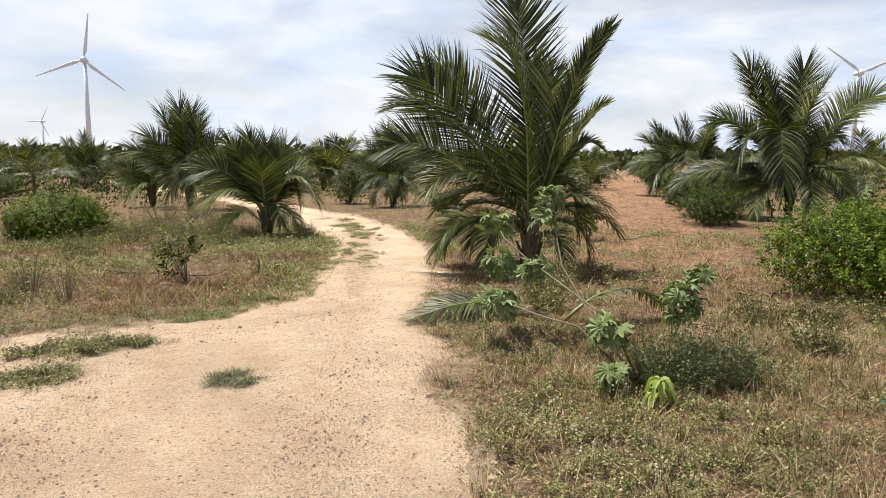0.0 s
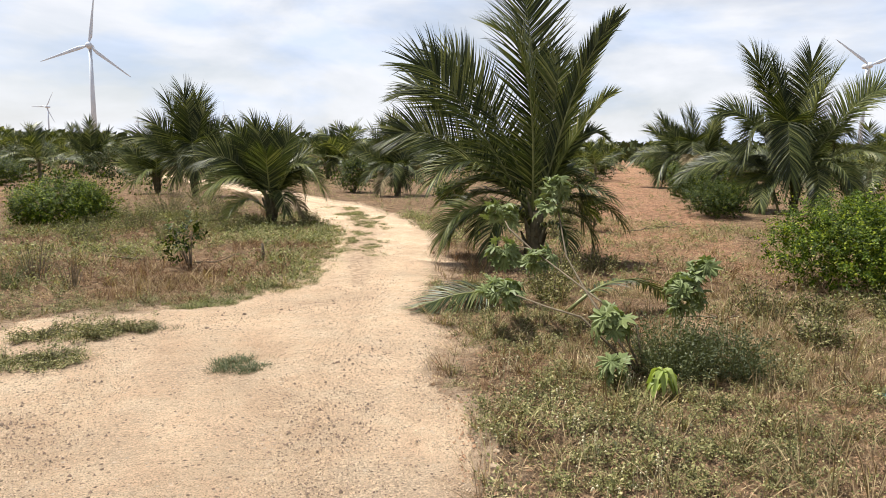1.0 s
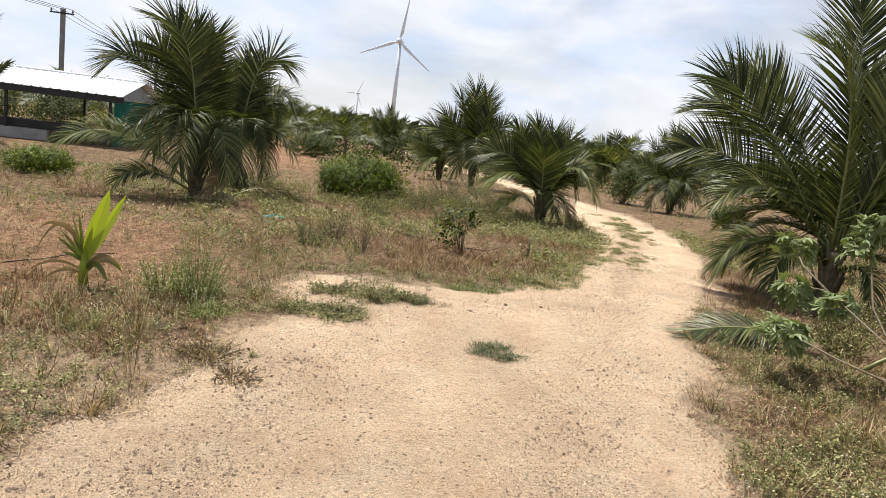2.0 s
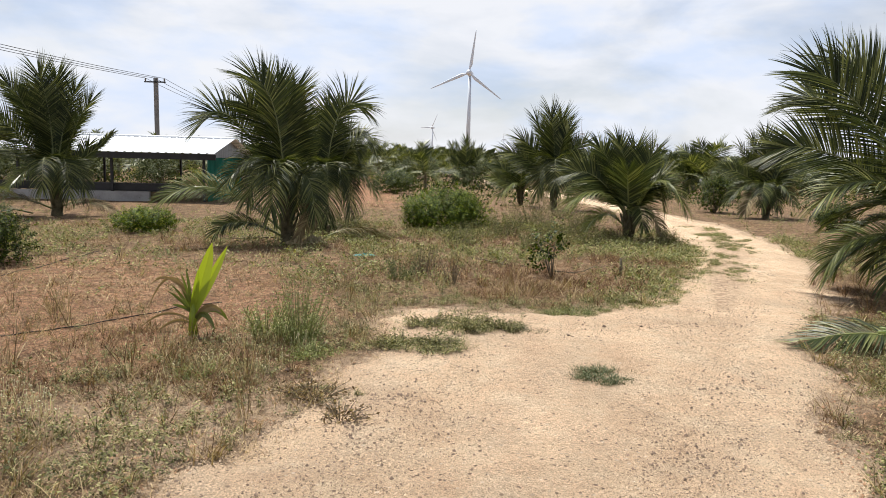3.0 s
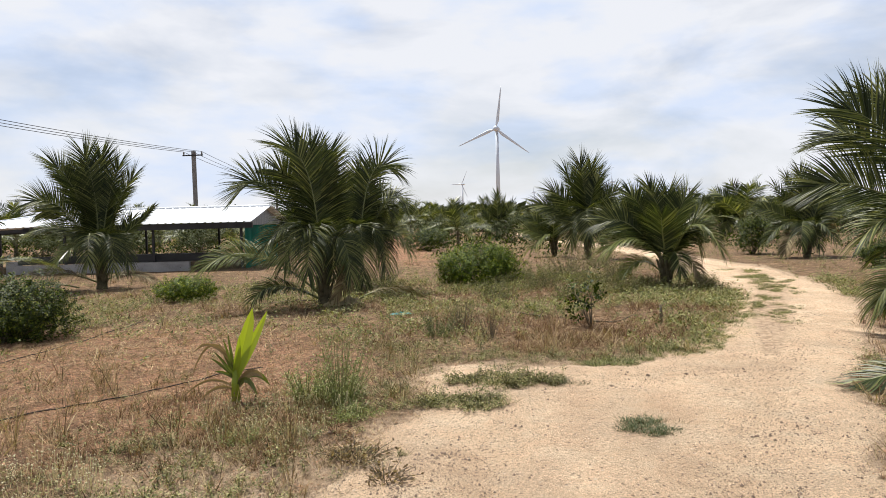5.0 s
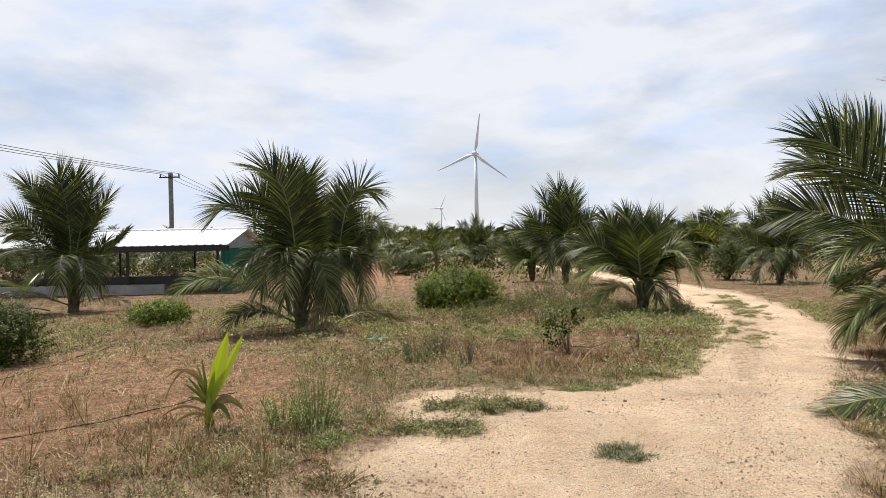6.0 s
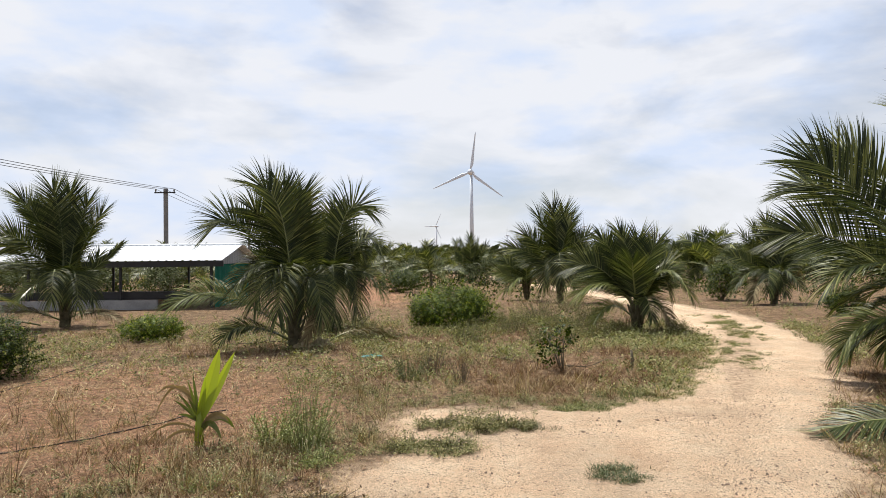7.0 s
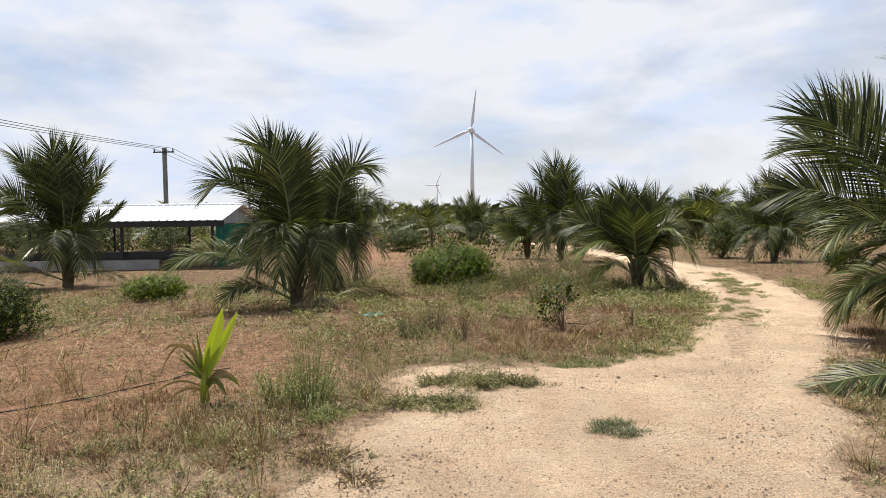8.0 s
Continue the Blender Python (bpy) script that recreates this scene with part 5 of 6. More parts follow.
def stick(label, p0, p1, rad, seed, forks=2, bend=0.05):
    rng = random.Random(seed)
    a, b = Vector((*p0, height(*p0) + rad + 0.005)), Vector((*p1, height(*p1) + rad + 0.01))
    n = 7
    pts = [a.lerp(b, i / (n - 1)) + Vector((rng.uniform(-bend, bend), rng.uniform(-bend, bend), abs(rng.gauss(0, 0.012)))) for i in range(n)]
    st = [tube(pts, [rad * (1 - 0.6 * i / (n - 1)) for i in range(n)], 6)]
    for k in range(forks):
        i = rng.randrange(2, n - 1)
        q = pts[i] + Vector((rng.uniform(-0.25, 0.25), rng.uniform(-0.25, 0.25), rng.uniform(0.02, 0.1)))
        st.append(tube([pts[i], pts[i].lerp(q, 0.5), q], [rad * 0.6, rad * 0.45, rad * 0.25], 5))
    tagged(part_py("fallen_branch", *join(st), M_TWIG, smooth=True), label, "branch", "fallen branches")


stick("dry forked branch lying on weeds", (0.2, 10.87), (0.68, 10.22), 0.016, 1)
stick("dry branch beside a sapling", (1.25, 9.9), (1.75, 9.85), 0.014, 2)
stick("thin fallen branch on the bare lane", (9.6, 10.6), (12.3, 11.6), 0.014, 3, 3, 0.08)
stick("thin dry branch on the soil", (5.2, 4.9), (5.75, 4.5), 0.012, 4)
stick("pile of dry twigs near a palm", (-3.4, 12.6), (-4.6, 12.3), 0.018, 5, 5)
part_py("stump", *tube([(2.24, 9.92, -0.05), (2.25, 9.92, 0.1), (2.24, 9.93, 0.24)], [0.025, 0.022, 0.018], 8), M_TWIG, smooth=True)
tagged(bpy.data.objects["stump"], "short dark wooden stub in the weeds", "stump")


def crumpled(name, label, category, x, y, w, d, h, material, seed):
    """A crumpled sheet lying on the ground."""
    rng = random.Random(seed)
    bm = bmesh.new()
    bmesh.ops.create_grid(bm, x_segments=12, y_segments=8, size=0.5)
    for v in bm.verts:
        e = 1 - max(abs(v.co.x), abs(v.co.y)) * 1.6
        v.co = Vector((v.co.x * w * (1 + 0.3 * noise.noise(v.co * 3)), v.co.y * d * (1 + 0.3 * noise.noise(v.co * 4)), max(0.0, h * (0.5 + noise.noise(v.co * 6 + Vector((seed, 0, 0)))) * max(e, 0.1))))
    bmesh.ops.solidify(bm, geom=bm.faces[:], thickness=0.006)
    ob = part(name, bm, material)
    ob.matrix_world = pose(x, y, height(x, y) + 0.015, 0, 0, rng.uniform(0, 90))
    return tagged(ob, label, category)


crumpled("plastic_scrap", "crumpled teal plastic scrap on dry grass", "scrap", -1.57, 10.85, 0.34, 0.16, 0.06, M_TEAL, 3)
crumpled("plastic_scrap", "crumpled teal plastic scrap on weeds", "scrap", 4.82, 2.5, 0.25, 0.2, 0.07, M_TEAL, 5)
crumpled("dry_husk", "pale dried palm husk at a palm's foot", "husk", -2.66, 12.15, 0.4, 0.25, 0.22, M_FROND_DRY, 7)
crumpled("dry_husk", "pale dried palm husk at a palm's foot", "husk", -2.95, 11.9, 0.3, 0.2, 0.18, M_FROND_DRY, 9)


def rock(label, x, y, r, seed, material=None):
    bm = bmesh.new()
    bmesh.ops.create_icosphere(bm, subdivisions=2, radius=r)
    for v in bm.verts:
        v.co *= 1 + 0.35 * noise.noise(v.co * (1.3 / r) + Vector((seed, seed, 0)))
        v.co.z *= 0.6
    ob = part("stone", bm, material or M_WALL)
    ob.matrix_world = pose(x, y, height(x, y) + r * 0.25)
    tagged(ob, label, "stone", "stones")


for k, (x, y, r) in enumerate([(-1.41, 5.35, 0.035), (1.9, 2.85, 0.03), (-1.3, 4.95, 0.025), (2.0, 3.0, 0.02), (1.35, 6.6, 0.02), (1.72, 6.66, 0.018), (1.2, 6.0, 0.016), (0.95, 6.2, 0.018)]):
    rock("pale grey stone on sandy soil" if k in (0, 1, 3) else "small dark stone on the sandy track", x, y, r, k + 2, M_LUMP if k in (0, 1, 3) else M_STONE)


# ---- grass, weeds, litter and gravel: countless ----
def strip_template(rng, n, hmin, hmax, spread, width, bend, flat=False):
    vs, fs = [], []
    for k in range(n):
        a = rng.uniform(0, 6.283)
        d = Vector((math.cos(a), math.sin(a), 0))
        p0 = d * rng.uniform(0, spread * 0.35) + Vector((rng.uniform(-1, 1), rng.uniform(-1, 1), 0)) * spread * 0.3
        h = rng.uniform(hmin, hmax)
        if flat:
            p1 = p0 + d * h + Vector((0, 0, rng.uniform(0.004, 0.03)))
            pm = p0.lerp(p1, 0.5) + Vector((0, 0, 0.008))
            p0 = p0 + Vector((0, 0, 0.004))
        else:
            p1 = p0 + d * (h * bend * rng.uniform(0.2, 1.0)) + Vector((0, 0, h))
            pm = p0.lerp(p1, 0.55) + Vector((0, 0, h * 0.12))
        w = d.cross(Vector((0, 0, 1))) if rng.random() < 0.5 else Vector((rng.gauss(0, 1), rng.gauss(0, 1), 0)).normalized()
        w = w * width * rng.uniform(0.6, 1.3)
        o = len(vs)
        vs += [p0 - w, p0 + w, pm + w * 0.8, pm - w * 0.8, p1]
        fs += [(o, o + 1, o + 2), (o, o + 2, o + 3), (o + 3, o + 2, o + 4)]
    return np.array([tuple(v) for v in vs]), np.array(fs)


def weed_template(rng, stems, leaves, h, spread, size):
    vs, fs = [], []
    for k in range(stems):
        a = rng.uniform(0, 6.283)
        d = Vector((math.cos(a), math.sin(a), 0))
        p0 = d * rng.uniform(0, spread * 0.3)
        p1 = d * spread * rng.uniform(0.4, 1.0) + Vector((0, 0, h * rng.uniform(0.4, 1.0)))
        w = Vector((-d.y, d.x, 0)) * 0.0025
        o = len(vs)
        vs += [p0 - w, p0 + w, p1]
        fs += [(o, o + 1, o + 2)]
        for q in range(leaves):
            u = rng.uniform(0.15, 1.0)
            p = p0.lerp(p1, u) + Vector((rng.gauss(0, 0.012), rng.gauss(0, 0.012), rng.gauss(0, 0.008)))
            e = Vector((rng.gauss(0, 1), rng.gauss(0, 1), rng.gauss(0.2, 0.5))).normalized()
            wv = e.cross(Vector((rng.gauss(0, 0.5), rng.gauss(0, 0.5), 1))).normalized()
            l = size * rng.uniform(0.6, 1.4)
            o = len(vs)
            vs += [p, p + e * l * 0.5 - wv * l * 0.26, p + e * l, p + e * l * 0.5 + wv * l * 0.26]
            fs += [(o, o + 1, o + 2), (o, o + 2, o + 3)]
    return np.array([tuple(v) for v in vs]), np.array(fs)


def stuff(name, templates, places, material, label, category):
    """One joined mesh of many stamped clumps. places: x, y, z, turn, size, template."""
    allv, allf, o = [], [], 0
    for x, y, z, a, s, k in places:
        v, f = templates[k]
        c, sn = math.cos(a) * s, math.sin(a) * s
        allv.append(np.stack([v[:, 0] * c - v[:, 1] * sn + x, v[:, 0] * sn + v[:, 1] * c + y, v[:, 2] * s + z], 1))
        allf.append(f + o)
        o += len(v)
    vv, ff = np.concatenate(allv), np.concatenate(allf)
    me = bpy.data.meshes.new(name)
    me.vertices.add(len(vv))
    me.vertices.foreach_set("co", vv.astype(np.float32).ravel())
    me.loops.add(len(ff) * 3)
    me.loops.foreach_set("vertex_index", ff.astype(np.int32).ravel())
    me.polygons.add(len(ff))
    me.polygons.foreach_set("loop_start", np.arange(0, len(ff) * 3, 3, dtype=np.int32))
    me.update(calc_edges=True)
    me.materials.append(material)
    return tagged(new(name, me), label, category, kind="stuff")


GREEN_ZONES = [(-2.3, 5.3, 1.2, 0.65), (-1.4, 5.9, 0.9, 0.8), (-1.9, 4.6, 0.9, 0.35), (-2.9, 3.7, 0.8, 0.4), (-0.1, 6.35, 0.6, 1.0), (-0.3, 5.65, 0.5, 0.7), (2.2, 15.5, 3.2, 0.7),
               (3.1, 3.0, 1.3, 0.9), (3.6, 5.0, 1.1, 0.8), (4.6, 3.0, 1.4, 0.6), (6.3, 4.0, 1.3, 0.4), (2.6, 9.6, 0.9, 0.7), (3.4, 11.2, 0.9, 0.8), (-2.8, 12.3, 1.6, 0.5), (3.6, 13.9, 1.2, 0.8),
               (4.8, 7.0, 1.2, 0.5), (-6.5, 11.0, 1.6, 0.5), (-1.2, 8.8, 1.3, 0.6), (1.0, 10.5, 1.8, 0.35)]


def cover(x, y, depth_in):
    """How much green and how much dry growth stands at a place, 0 to 1 each."""
    g = 0.05 + 0.3 * max(0, n2(x, y, 0.6, 12.0)) + 0.3 * max(0, n2(x, y, 1.9, 15.0))
    for zx, zy, zr, zs in GREEN_ZONES:
        k = 1 - math.hypot(x - zx, y - zy) / zr
        if k > 0:
            g = max(g, zs * min(1, k * 2.2) * (0.75 + 0.5 * n2(x, y, 2.5, 4.0)))
    d = 0.08 + 0.5 * n2(x, y, 0.9, 20.0) + 0.5 * n2(x, y, 2.6, 22.0)
    r = float(lane_red(np.float64(x), np.float64(y)))
    g *= 1 - 0.9 * r
    d *= 1 - (0.8 if x < 0 else 0.45) * r
    if y < 6.8:
        d += 0.3 if x > 3.0 else 0.22 if x < 0.5 else 0.0
    if depth_in > -0.05:
        g *= 0.8 if math.hypot((x + 0.1) / 0.75, (y - 6.4) / 0.35) < 1 or math.hypot((x + 0.4) / 0.55, (y - 5.65) / 0.25) < 1 else 0.0
        d *= 0.0
    elif depth_in > -0.5 and y > 7:
        g = max(g, 0.5)
    return max(0, min(1, g)), max(0, min(1, d))


srng = random.Random(77)
T_DRY = [strip_template(srng, 12, 0.03, 0.12, 0.12, 0.0025, 1.8) for _ in range(8)]
T_TALL = [strip_template(srng, 10, 0.18, 0.42, 0.08, 0.0022, 0.5) for _ in range(5)]
T_LIT = [strip_template(srng, 11, 0.02, 0.085, 0.27, 0.0022, 0, True) for _ in range(6)]
T_WEED = [weed_template(srng, 8, 12, 0.075, 0.15, 0.0145) for _ in range(7)] + [weed_template(srng, 6, 10, 0.18, 0.1, 0.019) for _ in range(3)]
T_DEAD = [weed_template(srng, 8, 7, 0.13, 0.14, 0.016) for _ in range(8)] + [strip_template(srng, 14, 0.04, 0.16, 0.12, 0.0022, 1.4) for _ in range(8)]
T_FAR = [weed_template(srng, 5, 5, 0.15, 0.2, 0.028) for _ in range(5)]
dry_at, tall_at, lit_at, weed_at, far_at, fardry_at = [], [], [], [], [], []


def scatter(n, d0, d1, power, fn):
    ds = []
    xs, ys = [], []
    for _ in range(n):
        az = radians(srng.uniform(-42, 66))
        d = d0 + (d1 - d0) * srng.random() ** power
        xs.append(math.sin(az) * d)
        ys.append(math.cos(az) * d)
    rd = road_depth(np.array(xs), np.array(ys))
    for x, y, q in zip(xs, ys, rd):
        q = q + 1.3 * edge_noise(x, y)
        fn(x, y, q, *cover(x, y, q))


def near_fn(x, y, q, g, d):
    z = height(x, y) - 0.004
    a = srng.uniform(0, 6.283)
    if srng.random() < g * (0.95 if x > 1.8 else 0.88):
        weed_at.append((x, y, z, a, srng.uniform(0.6, 1.25), srng.randrange(10)))
    if srng.random() < d * 0.9:
        dry_at.append((x, y, z, a, srng.uniform(0.6, 1.3), srng.randrange(8)))
    if srng.random() < d * 0.05 and q < -0.3:
        tall_at.append((x, y, z, a, srng.uniform(0.6, 1.2), srng.randrange(5)))
    if q < 0.05 and srng.random() < (0.8 if x > 3.0 and y < 6.5 else 0.6):
        lit_at.append((x + 0.1, y, z + 0.004, a, srng.uniform(0.6, 1.2), srng.randrange(6)))


def mid_fn(x, y, q, g, d):
    z = height(x, y) - 0.004
    a = srng.uniform(0, 6.283)
    if q < -0.03 and srng.random() < g + ((0.5 if -3.5 < x < 4.2 else 0.2) if y > 10.8 else 0.12 if y > 8.5 else 0):
        if n2(x, y, 0.55, 61.0) + 0.5 * n2(x, y, 1.7, 63.0) > -0.22:
            far_at.append((x, y, z, a, srng.uniform(0.8, 1.6), srng.randrange(5)))
        elif srng.random() < 0.4:
            dead_at.append((x, y, z, a, srng.uniform(0.8, 1.5), srng.randrange(16)))
    if q < -0.05 and srng.random() < 0.7 * float(lane_red(np.float64(x), np.float64(y))):
        lit_at.append((x, y, z + 0.004, a, srng.uniform(1.0, 1.8), srng.randrange(6)))
    if srng.random() < d:
        fardry_at.append((x, y, z, a, srng.uniform(1.0, 1.7), srng.randrange(8)))
    if srng.random() < 0.32 and q < -0.05:
        lit_at.append((x + 0.15, y, z + 0.004, a, srng.uniform(1.2, 2.0), srng.randrange(6)))


DEAD_ZONES = [(0.9, 8.6, 1.2, 0.9), (0.2, 9.4, 1.3, 0.8), (1.9, 9.3, 0.8, 0.9), (-1.1, 9.6, 1.0, 0.5), (2.6, 10.6, 0.7, 0.6), (-2.3, 5.2, 1.1, 0.9), (-1.6, 4.9, 0.7, 0.5), (-0.2, 6.1, 0.6, 0.8), (4.6, 4.6, 1.0, 0.6),
              (2.6, 3.9, 0.7, 0.6), (5.6, 2.9, 1.0, 0.5), (-3.1, 3.7, 0.6, 0.6), (7.0, 6.4, 1.2, 0.4)]
dead_at = []
for zx, zy, zr, zs in DEAD_ZONES:
    for _ in range(int(170 * zr * zr * zs)):
        a, r = srng.uniform(0, 6.283), math.sqrt(srng.random()) * zr
        x, y = zx + math.cos(a) * r, zy + math.sin(a) * r
        if n2(x, y, 1.6, 51.0) > -0.25 and float(road_depth(np.array([x]), np.array([y]))[0]) < 0.05:
            dead_at.append((x, y, height(x, y) - 0.004, a, srng.uniform(0.5, 1.0) * (1.6 if srng.random() < 0.12 else 1.0), srng.randrange(16)))
scatter(12500, 2.1, 8.5, 0.75, near_fn)
scatter(13000, 8.0, 17.0, 0.8, mid_fn)
scatter(9000, 16.0, 48.0, 0.9, mid_fn)
stuff("dry_grass", T_DRY, dry_at + fardry_at, M_GRASS_DRY, "short straw coloured dry grass tufts on soil", "dry grass")
stuff("dead_weeds", T_DEAD, dead_at, M_DEAD, "low reddish brown dead weeds", "dead weeds")
stuff("dry_stalks", T_TALL, tall_at, M_GRASS_DRY, "thin tall dead weed stalks", "dry grass")
stuff("straw_litter", T_LIT, lit_at, M_GRASS_DRY, "loose straw and dead stems on soil", "litter")
stuff("low_weeds", T_WEED, weed_at, M_GRASS, "low olive green weeds with small leaves", "weeds")
stuff("field_weeds", T_FAR, far_at, M_FIELD, "grey green field weeds", "weeds")


def grass_tuft(label, x, y, w, d, count, seed, turn=0.0, material=None):
    """A flat mat of creeping grass on the sand."""
    rng = random.Random(seed)
    base = thing("grass_tuft", pose(x, y, height(x, y), 0, 0, turn), label, "grass", "grass tufts")
    t = [strip_template(rng, 9, 0.02, 0.05, 0.09, 0.002, 2.2) for _ in range(3)] + [weed_template(rng, 5, 7, 0.022, 0.08, 0.014) for _ in range(3)]
    vs, fs, o = [], [], 0
    for k in range(count):
        a, rr = rng.uniform(0, 6.283), math.sqrt(rng.random())
        rr *= 0.9 + 0.4 * noise.noise(Vector((math.cos(a) * 2, math.sin(a) * 2, seed)))
        if noise.noise(Vector((math.cos(a) * rr * w * 3, math.sin(a) * rr * d * 3, seed * 5.3))) < -0.1:
            continue
        v, f = t[rng.randrange(6)]
        b, s = rng.uniform(0, 6.283), rng.uniform(0.6, 1.2)
        vs.extend((v @ np.array([[math.cos(b), math.sin(b), 0], [-math.sin(b), math.cos(b), 0], [0, 0, 1]]) * s + np.array([math.cos(a) * rr * w / 2, math.sin(a) * rr * d / 2, 0.0])).tolist())
        fs.extend((f + o).tolist())
        o += len(v)
    tagged(part_py("turf", vs, fs, material or M_BLUE, base), kind="stuff")


grass_tuft("flat green grass mat on the sandy track", 1.03, 5.03, 0.56, 0.42, 430, 1, -12)
grass_tuft("thin green grass mat on the sandy track", 0.55, 6.25, 0.36, 0.28, 45, 2)
grass_tuft("small dry green tuft at the track's edge", -0.95, 4.45, 0.55, 0.4, 60, 3, material=M_GRASS)
grng = random.Random(19)
for k in range(34):
    u = grng.random() ** 0.75 * (len(STRIP) - 2.3) + 0.6
    i = int(u)
    x = STRIP[i][0] + (STRIP[i + 1][0] - STRIP[i][0]) * (u - i) + grng.uniform(-0.9, 0.9) * STRIP[i][2]
    y = STRIP[i][1] + (STRIP[i + 1][1] - STRIP[i][1]) * (u - i) + grng.uniform(-0.3, 0.3)
    grass_tuft("low grass on the strip between the wheel tracks", x, y, grng.uniform(0.2, 0.5), grng.uniform(0.4, 1.0), 70 if u > 1.5 else 34, 40 + k, grng.uniform(-40, 5), grng.choice((M_GRASS, M_FIELD, M_FIELD)))
grass_tuft("low green patch beside bare sand", 0.0, 6.4, 1.2, 0.5, 330, 7, 0, M_GRASS)
grass_tuft("low green patch beside bare sand", -0.35, 5.65, 0.9, 0.4, 200, 8, 0, M_GRASS)
for k, (x, y, w, d, a) in enumerate([(2.0, 7.95, 1.2, 0.4, 38), (2.7, 8.95, 1.2, 0.45, 60), (3.15, 10.1, 1.3, 0.5, 62), (3.75, 11.6, 1.6, 0.55, 72), (4.2, 13.4, 1.8, 0.6, 78), (1.1, 7.35, 0.9, 0.3, 15)]):
    grass_tuft("creeping green grass at the track's edge", x, y, w * 1.15, d * 1.9, 330, 20 + k, a, M_FIELD)

# seed heads on thin stalks
T_HEAD = []
for _ in range(4):
    v, f, o = [], [], 0
    for q in range(7):
        a, r = srng.uniform(0, 6.283), srng.uniform(0, 0.12)
        p = np.array([math.cos(a) * r, math.sin(a) * r, srng.uniform(0.04, 0.17)])
        s = srng.uniform(0.004, 0.0085)
        v += [p + np.array(c) * s for c in ((1, 0, 0), (0, 1, 0), (-1, 0, 0), (0, -1, 0), (0, 0, 1), (0, 0, -1))]
        v += [np.array([p[0] * 0.6, p[1] * 0.6, 0.0]), p + np.array([0.0015, 0, 0]), p - np.array([0.0015, 0, 0])]
        f += [(o + i, o + (i + 1) % 4, o + 4) for i in range(4)] + [(o + (i + 1) % 4, o + i, o + 5) for i in range(4)] + [(o + 6, o + 7, o + 8)]
        o += 9
    T_HEAD.append((np.array(v), np.array(f)))
heads = []
for zx, zy, zr, num in ((-2.9, 3.65, 0.6, 75), (-2.0, 5.6, 0.75, 30), (2.35, 2.75, 0.6, 16), (5.4, 3.4, 0.9, 16), (2.9, 3.5, 0.6, 8), (-1.75, 5.0, 0.5, 8)):
    for _ in range(num):
        a, r = srng.uniform(0, 6.283), math.sqrt(srng.random()) * zr
        x, y = zx + math.cos(a) * r, zy + math.sin(a) * r
        heads.append((x, y, height(x, y), a, srng.uniform(0.7, 1.2), srng.randrange(4)))
stuff("seed_heads", T_HEAD, heads, M_FLOWER, "small cream coloured seed heads on thin stalks", "weed flowers")

# gravel on the track, clods on the soil
T_PEB = []
for _ in range(6):
    v = np.array([(1, 0, -0.15), (0, 1, -0.15), (-1, 0, -0.15), (0, -1, -0.15), (0.2, 0.1, 0.8)], float) * np.array([[srng.uniform(0.6, 1.25)] for _ in range(5)]) * 0.01
    T_PEB.append((v, np.array([(0, 1, 4), (1, 2, 4), (2, 3, 4), (3, 0, 4)])))
peb = []
for _ in range(110000):
    az = radians(srng.uniform(-42, 66))
    d = 1.9 + 9.5 * srng.random()
    x, y = math.sin(az) * d, math.cos(az) * d
    peb.append((x, y))
dep = road_depth(np.array([p[0] for p in peb]), np.array([p[1] for p in peb]))
pp, cc, ll = [], [], []
for (x, y), q in zip(peb, dep):
    k = n2(x, y, 1.1, 30.0) + 0.6 * n2(x, y, 3.0, 31.0)
    if q > 0.05 and srng.random() < 0.36 + 0.8 * k:
        pp.append((x, y, height(x, y) + 0.006, srng.uniform(0, 6.28), srng.uniform(0.26, 0.7) * (2.3 if srng.random() < 0.07 else 1), srng.randrange(6)))
    elif q > 0.0 and srng.random() < 0.8:
        ll.append((x, y, height(x, y) + 0.004, srng.uniform(0, 6.28), srng.uniform(0.3, 0.95), srng.randrange(6)))
    elif q <= 0.05 and srng.random() < 0.42:
        cc.append((x, y, height(x, y) + 0.002, srng.uniform(0, 6.28), srng.uniform(0.3, 1.1) * (1.8 if srng.random() < 0.06 else 1), srng.randrange(6)))
stuff("gravel", T_PEB, pp, M_STONE, "small dark gravel scattered on the sandy track", "gravel")
stuff("sand_lumps", T_PEB, ll, M_LUMP, "small pale lumps of sand on the track", "sand lumps")
stuff("soil_clods", T_PEB, cc, M_CLOD, "small reddish clods of dry soil", "soil clods")


# ---- far plantation ----
far_a = palm("young coconut palm in the plantation rows", 22.0, 50.0, 1.0, random_fronds(61, 13, 2.6), 61, density=9, segs=2, width=0.055, fold=False, sides=4)
far_b = palm("young coconut palm in the plantation rows", -8.0, 56.0, 1.1, random_fronds(62, 12, 2.8), 62, density=9, segs=2, width=0.055, fold=False, sides=4)
far_bush = bush("green bush in the plantation rows", 14.0, 47.0, 2.0, 1.1, 420, 63, 0.145, M_FAR)
lane_bush = bush("dark green citrus bush in the row beside the bare lane", 26.5, 24.0, 1.9, 1.2, 1300, 64, 0.1)
prng = random.Random(5)
for k in range(14):
    t = 22.5 + k * 3.3 + prng.uniform(-0.5, 0.5)
    for a, p_in in ((3.3, 1.0), (-2.6, 0.6)):
        if prng.random() < p_in:
            x, y = t * math.sin(radians(40.5)) + a * math.cos(radians(40.5)), t * math.cos(radians(40.5)) - a * math.sin(radians(40.5))
            c = copy_thing(lane_bush, pose(x, y, 0, 0, 0, prng.uniform(0, 360)))
            s = prng.uniform(0.75, 1.15) if a > 0 else prng.uniform(0.5, 0.8)
            c.scale = (s, s, s)
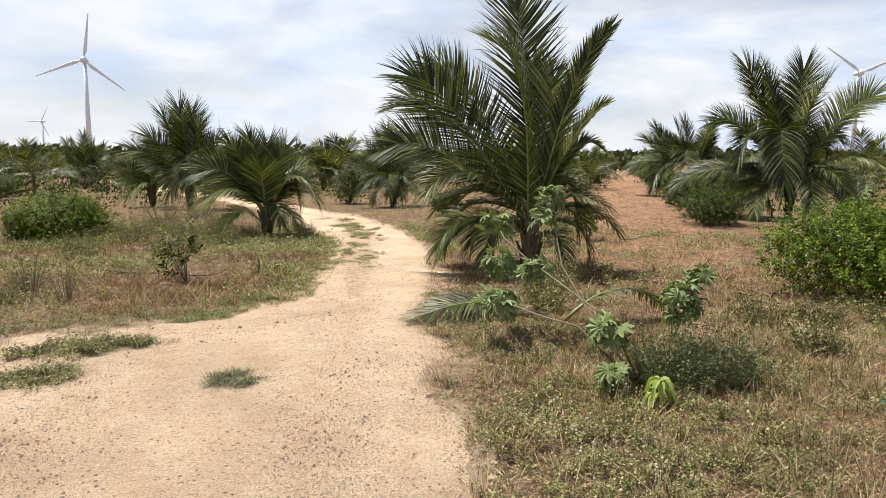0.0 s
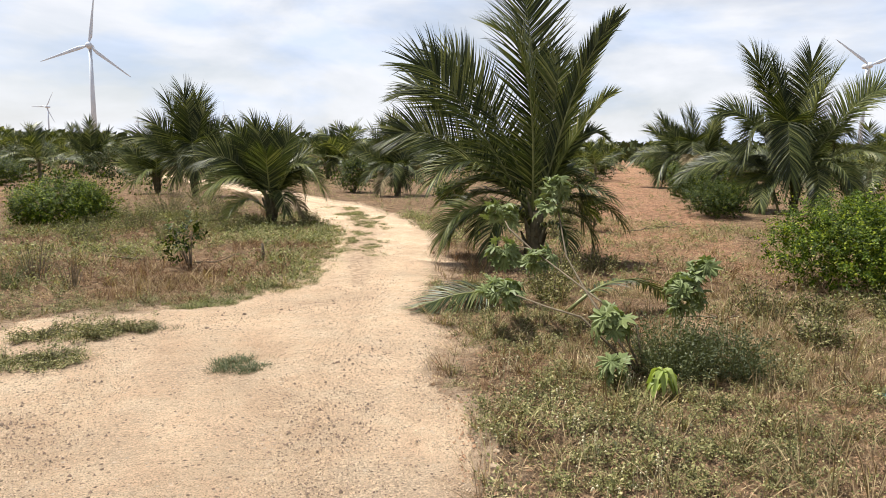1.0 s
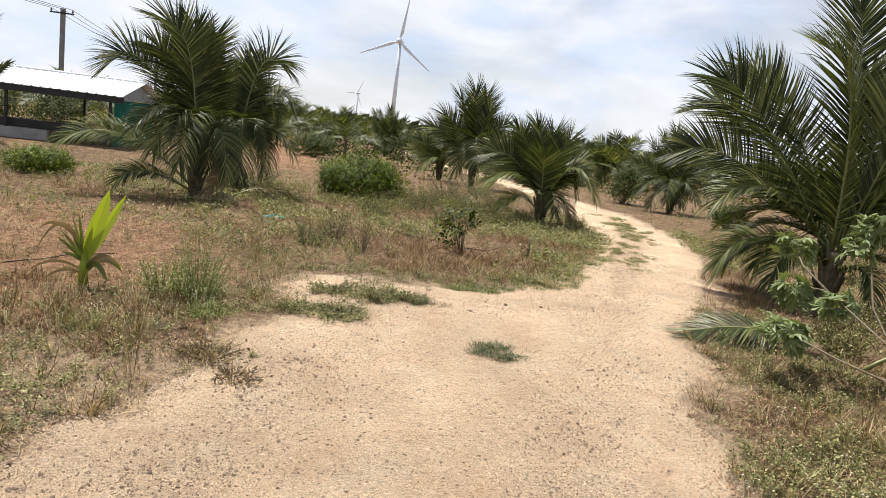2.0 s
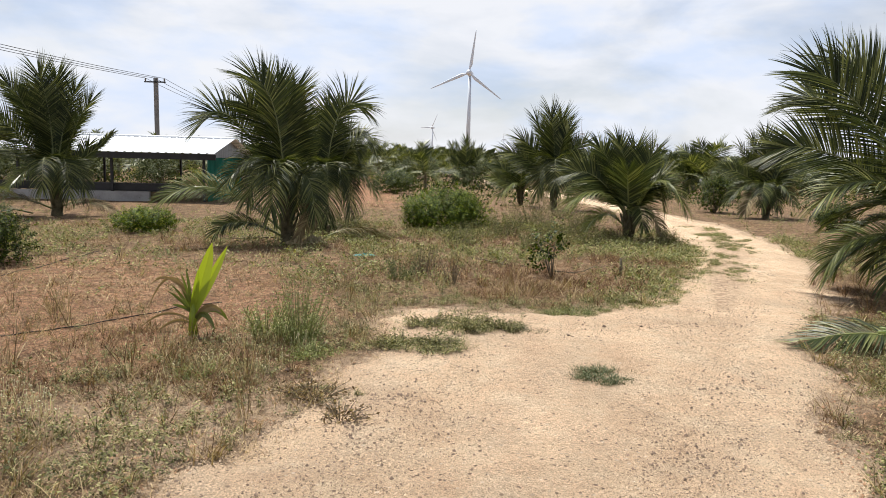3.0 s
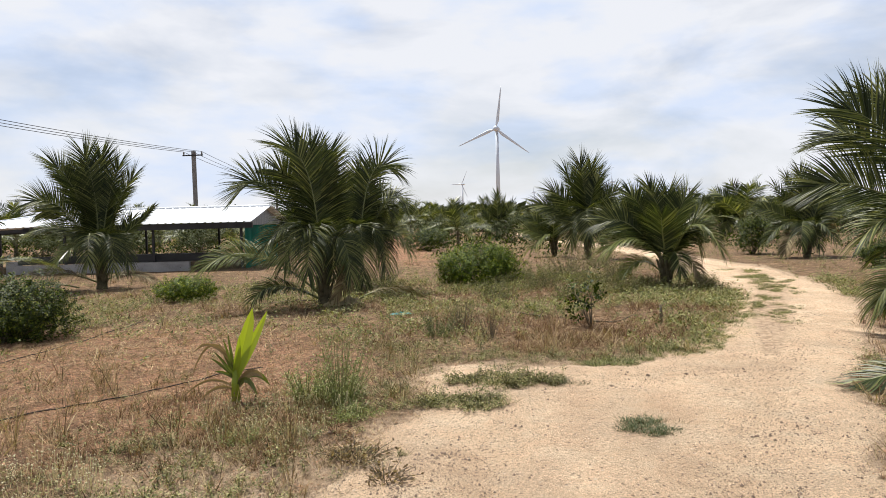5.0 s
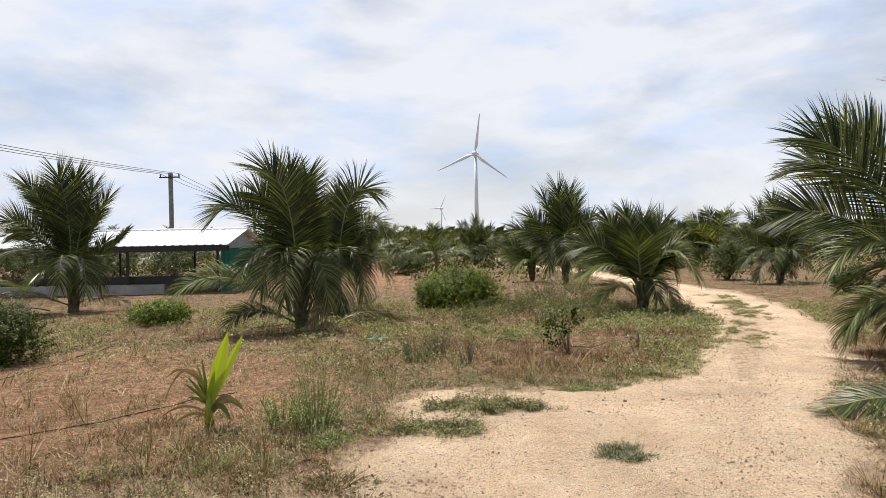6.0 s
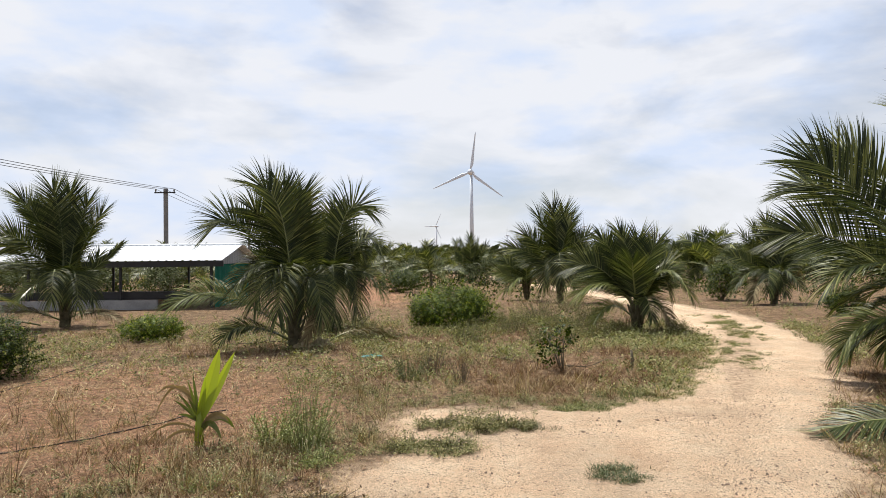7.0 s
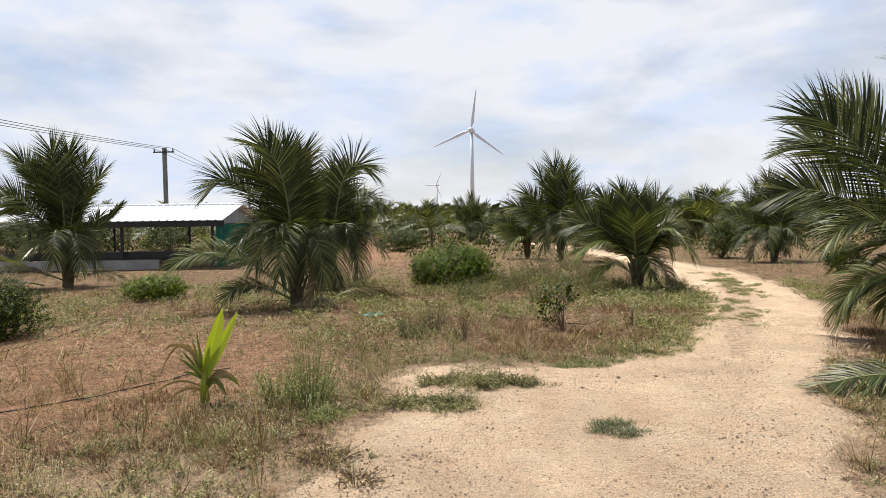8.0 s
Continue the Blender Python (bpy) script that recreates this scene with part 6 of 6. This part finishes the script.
U = Vector((math.sin(radians(40.5)), math.cos(radians(40.5))))
V = Vector((math.cos(radians(40.5)), -math.sin(radians(40.5))))
for i in range(-4, 22):
    for j in range(-26, 14):
        p = Vector((5.8, 8.3)) + U * (i * 7.5) + V * (j * 5.7)
        az = math.degrees(math.atan2(p.x, p.y))
        d = p.length
        if not (-45 < az < 68) or d < 34 or d > 92 or (-24 < p.x < -6 and 17 < p.y < 31):
            continue
        if float(road_depth(np.array([p.x]), np.array([p.y]))[0]) > -1.2:
            continue
        q = p + Vector((prng.uniform(-0.7, 0.7), prng.uniform(-0.7, 0.7)))
        s = prng.uniform(0.7, 1.0)
        src = far_a if prng.random() < 0.5 else far_b
        c = copy_thing(src, pose(q.x, q.y, 0, 0, 0, prng.uniform(0, 360)))
        c.scale = (s, s, s)
        for _ in range(prng.choice((1, 1, 2))):
            q = p + U * prng.uniform(1.5, 5.8) + V * prng.uniform(-0.8, 0.8)
            c = copy_thing(far_bush, pose(q.x, q.y, 0, 0, 0, prng.uniform(0, 360)))
            s = prng.uniform(0.9, 1.45)
            c.scale = (s, s, s)

for k in range(11):
    c = copy_thing(far_bush, pose(-7.0 - k * 1.5 + prng.uniform(-0.5, 0.5), 29.5 + prng.uniform(-1.5, 3.5), 0, 0, 0, prng.uniform(0, 360)))
    s = prng.uniform(0.9, 1.4)
    c.scale = (s, s, s)

for x, y, s in ((-19.5, 38.0, 0.72), (-16.0, 35.5, 0.68), (-12.5, 38.0, 0.74), (-23.0, 36.0, 0.7)):
    c = copy_thing(far_b, pose(x, y, 0, 0, 0, prng.uniform(0, 360)))
    c.scale = (s, s, s)

# scrub between the far palms: countless small clumps
vs, fs = [], []
for k in range(30000):
    az = prng.uniform(-44, 68)
    d = 24 + 110 * prng.random() ** 0.8
    x, y = polar(az, d)
    if (-22 < x < -6 and 16 < y < 29) or abs(x * math.cos(radians(40.5)) - y * math.sin(radians(40.5)) - 0.9) < 1.6 or abs(x * math.cos(radians(-7)) - y * math.sin(radians(-7)) + 0.4) < 1.3:
        continue
    k2 = n2(x, y, 0.12, 41.0) + 0.5 * n2(x, y, 0.4, 43.0)
    if k2 < -0.12 or (d < 34 and abs(x - 5) < 2.4):
        continue
    h = (0.3 + 1.3 * max(0, k2)) * prng.random() * min(1.0, (d - 12) / 40)
    p = Vector((x, y, h))
    sz = prng.uniform(0.05, 0.10) * (0.7 + d / 60)
    for _ in range(7):
        n = Vector((prng.gauss(0, 1), prng.gauss(0, 1), prng.gauss(0.4, 0.8))).normalized()
        a = n.orthogonal().normalized()
        b = n.cross(a)
        q = p + Vector((prng.gauss(0, sz * 2.2), prng.gauss(0, sz * 2.2), prng.gauss(0, sz * 1.2)))
        q.z = max(q.z, 0.03)
        o = len(vs)
        vs += [q - a * sz * 0.6, q + b * sz * 0.35, q + a * sz * 0.7, q - b * sz * 0.35]
        fs.append((o, o + 1, o + 2, o + 3))
tagged(part_py("far_scrub", vs, fs, M_BUSH), "low green scrub between the far palms", "scrub", kind="stuff")

# distant tree belt: countless clumps
trng = random.Random(9)
vs, fs = [], []
for k in range(15000):
    az = trng.uniform(-55, 80)
    d = trng.choice((120, 150, 200, 300, 450, 620)) * trng.uniform(0.85, 1.15)
    x, y = polar(az, d)
    top = (2.2 + 0.006 * d) * (1 + 0.45 * n2(x, y, 0.06, 4))
    z = trng.random() ** 0.7 * top
    sz = 0.5 + d * 0.0022
    for _ in range(2):
        n = Vector((trng.gauss(0, 1), trng.gauss(0, 1), trng.gauss(0, 0.6))).normalized()
        a = n.orthogonal().normalized()
        b = n.cross(a)
        p = Vector((x + trng.uniform(-1, 1), y, z + trng.uniform(-0.2, 0.2)))
        o = len(vs)
        vs += [p - a * sz, p + b * sz * 0.5, p + a * sz * 1.2, p - b * sz * 0.5]
        fs.append((o, o + 1, o + 2, o + 3))
tagged(part_py("far_trees", vs, fs, M_FAR), "distant dark green belt of trees on the horizon", "trees", kind="stuff")
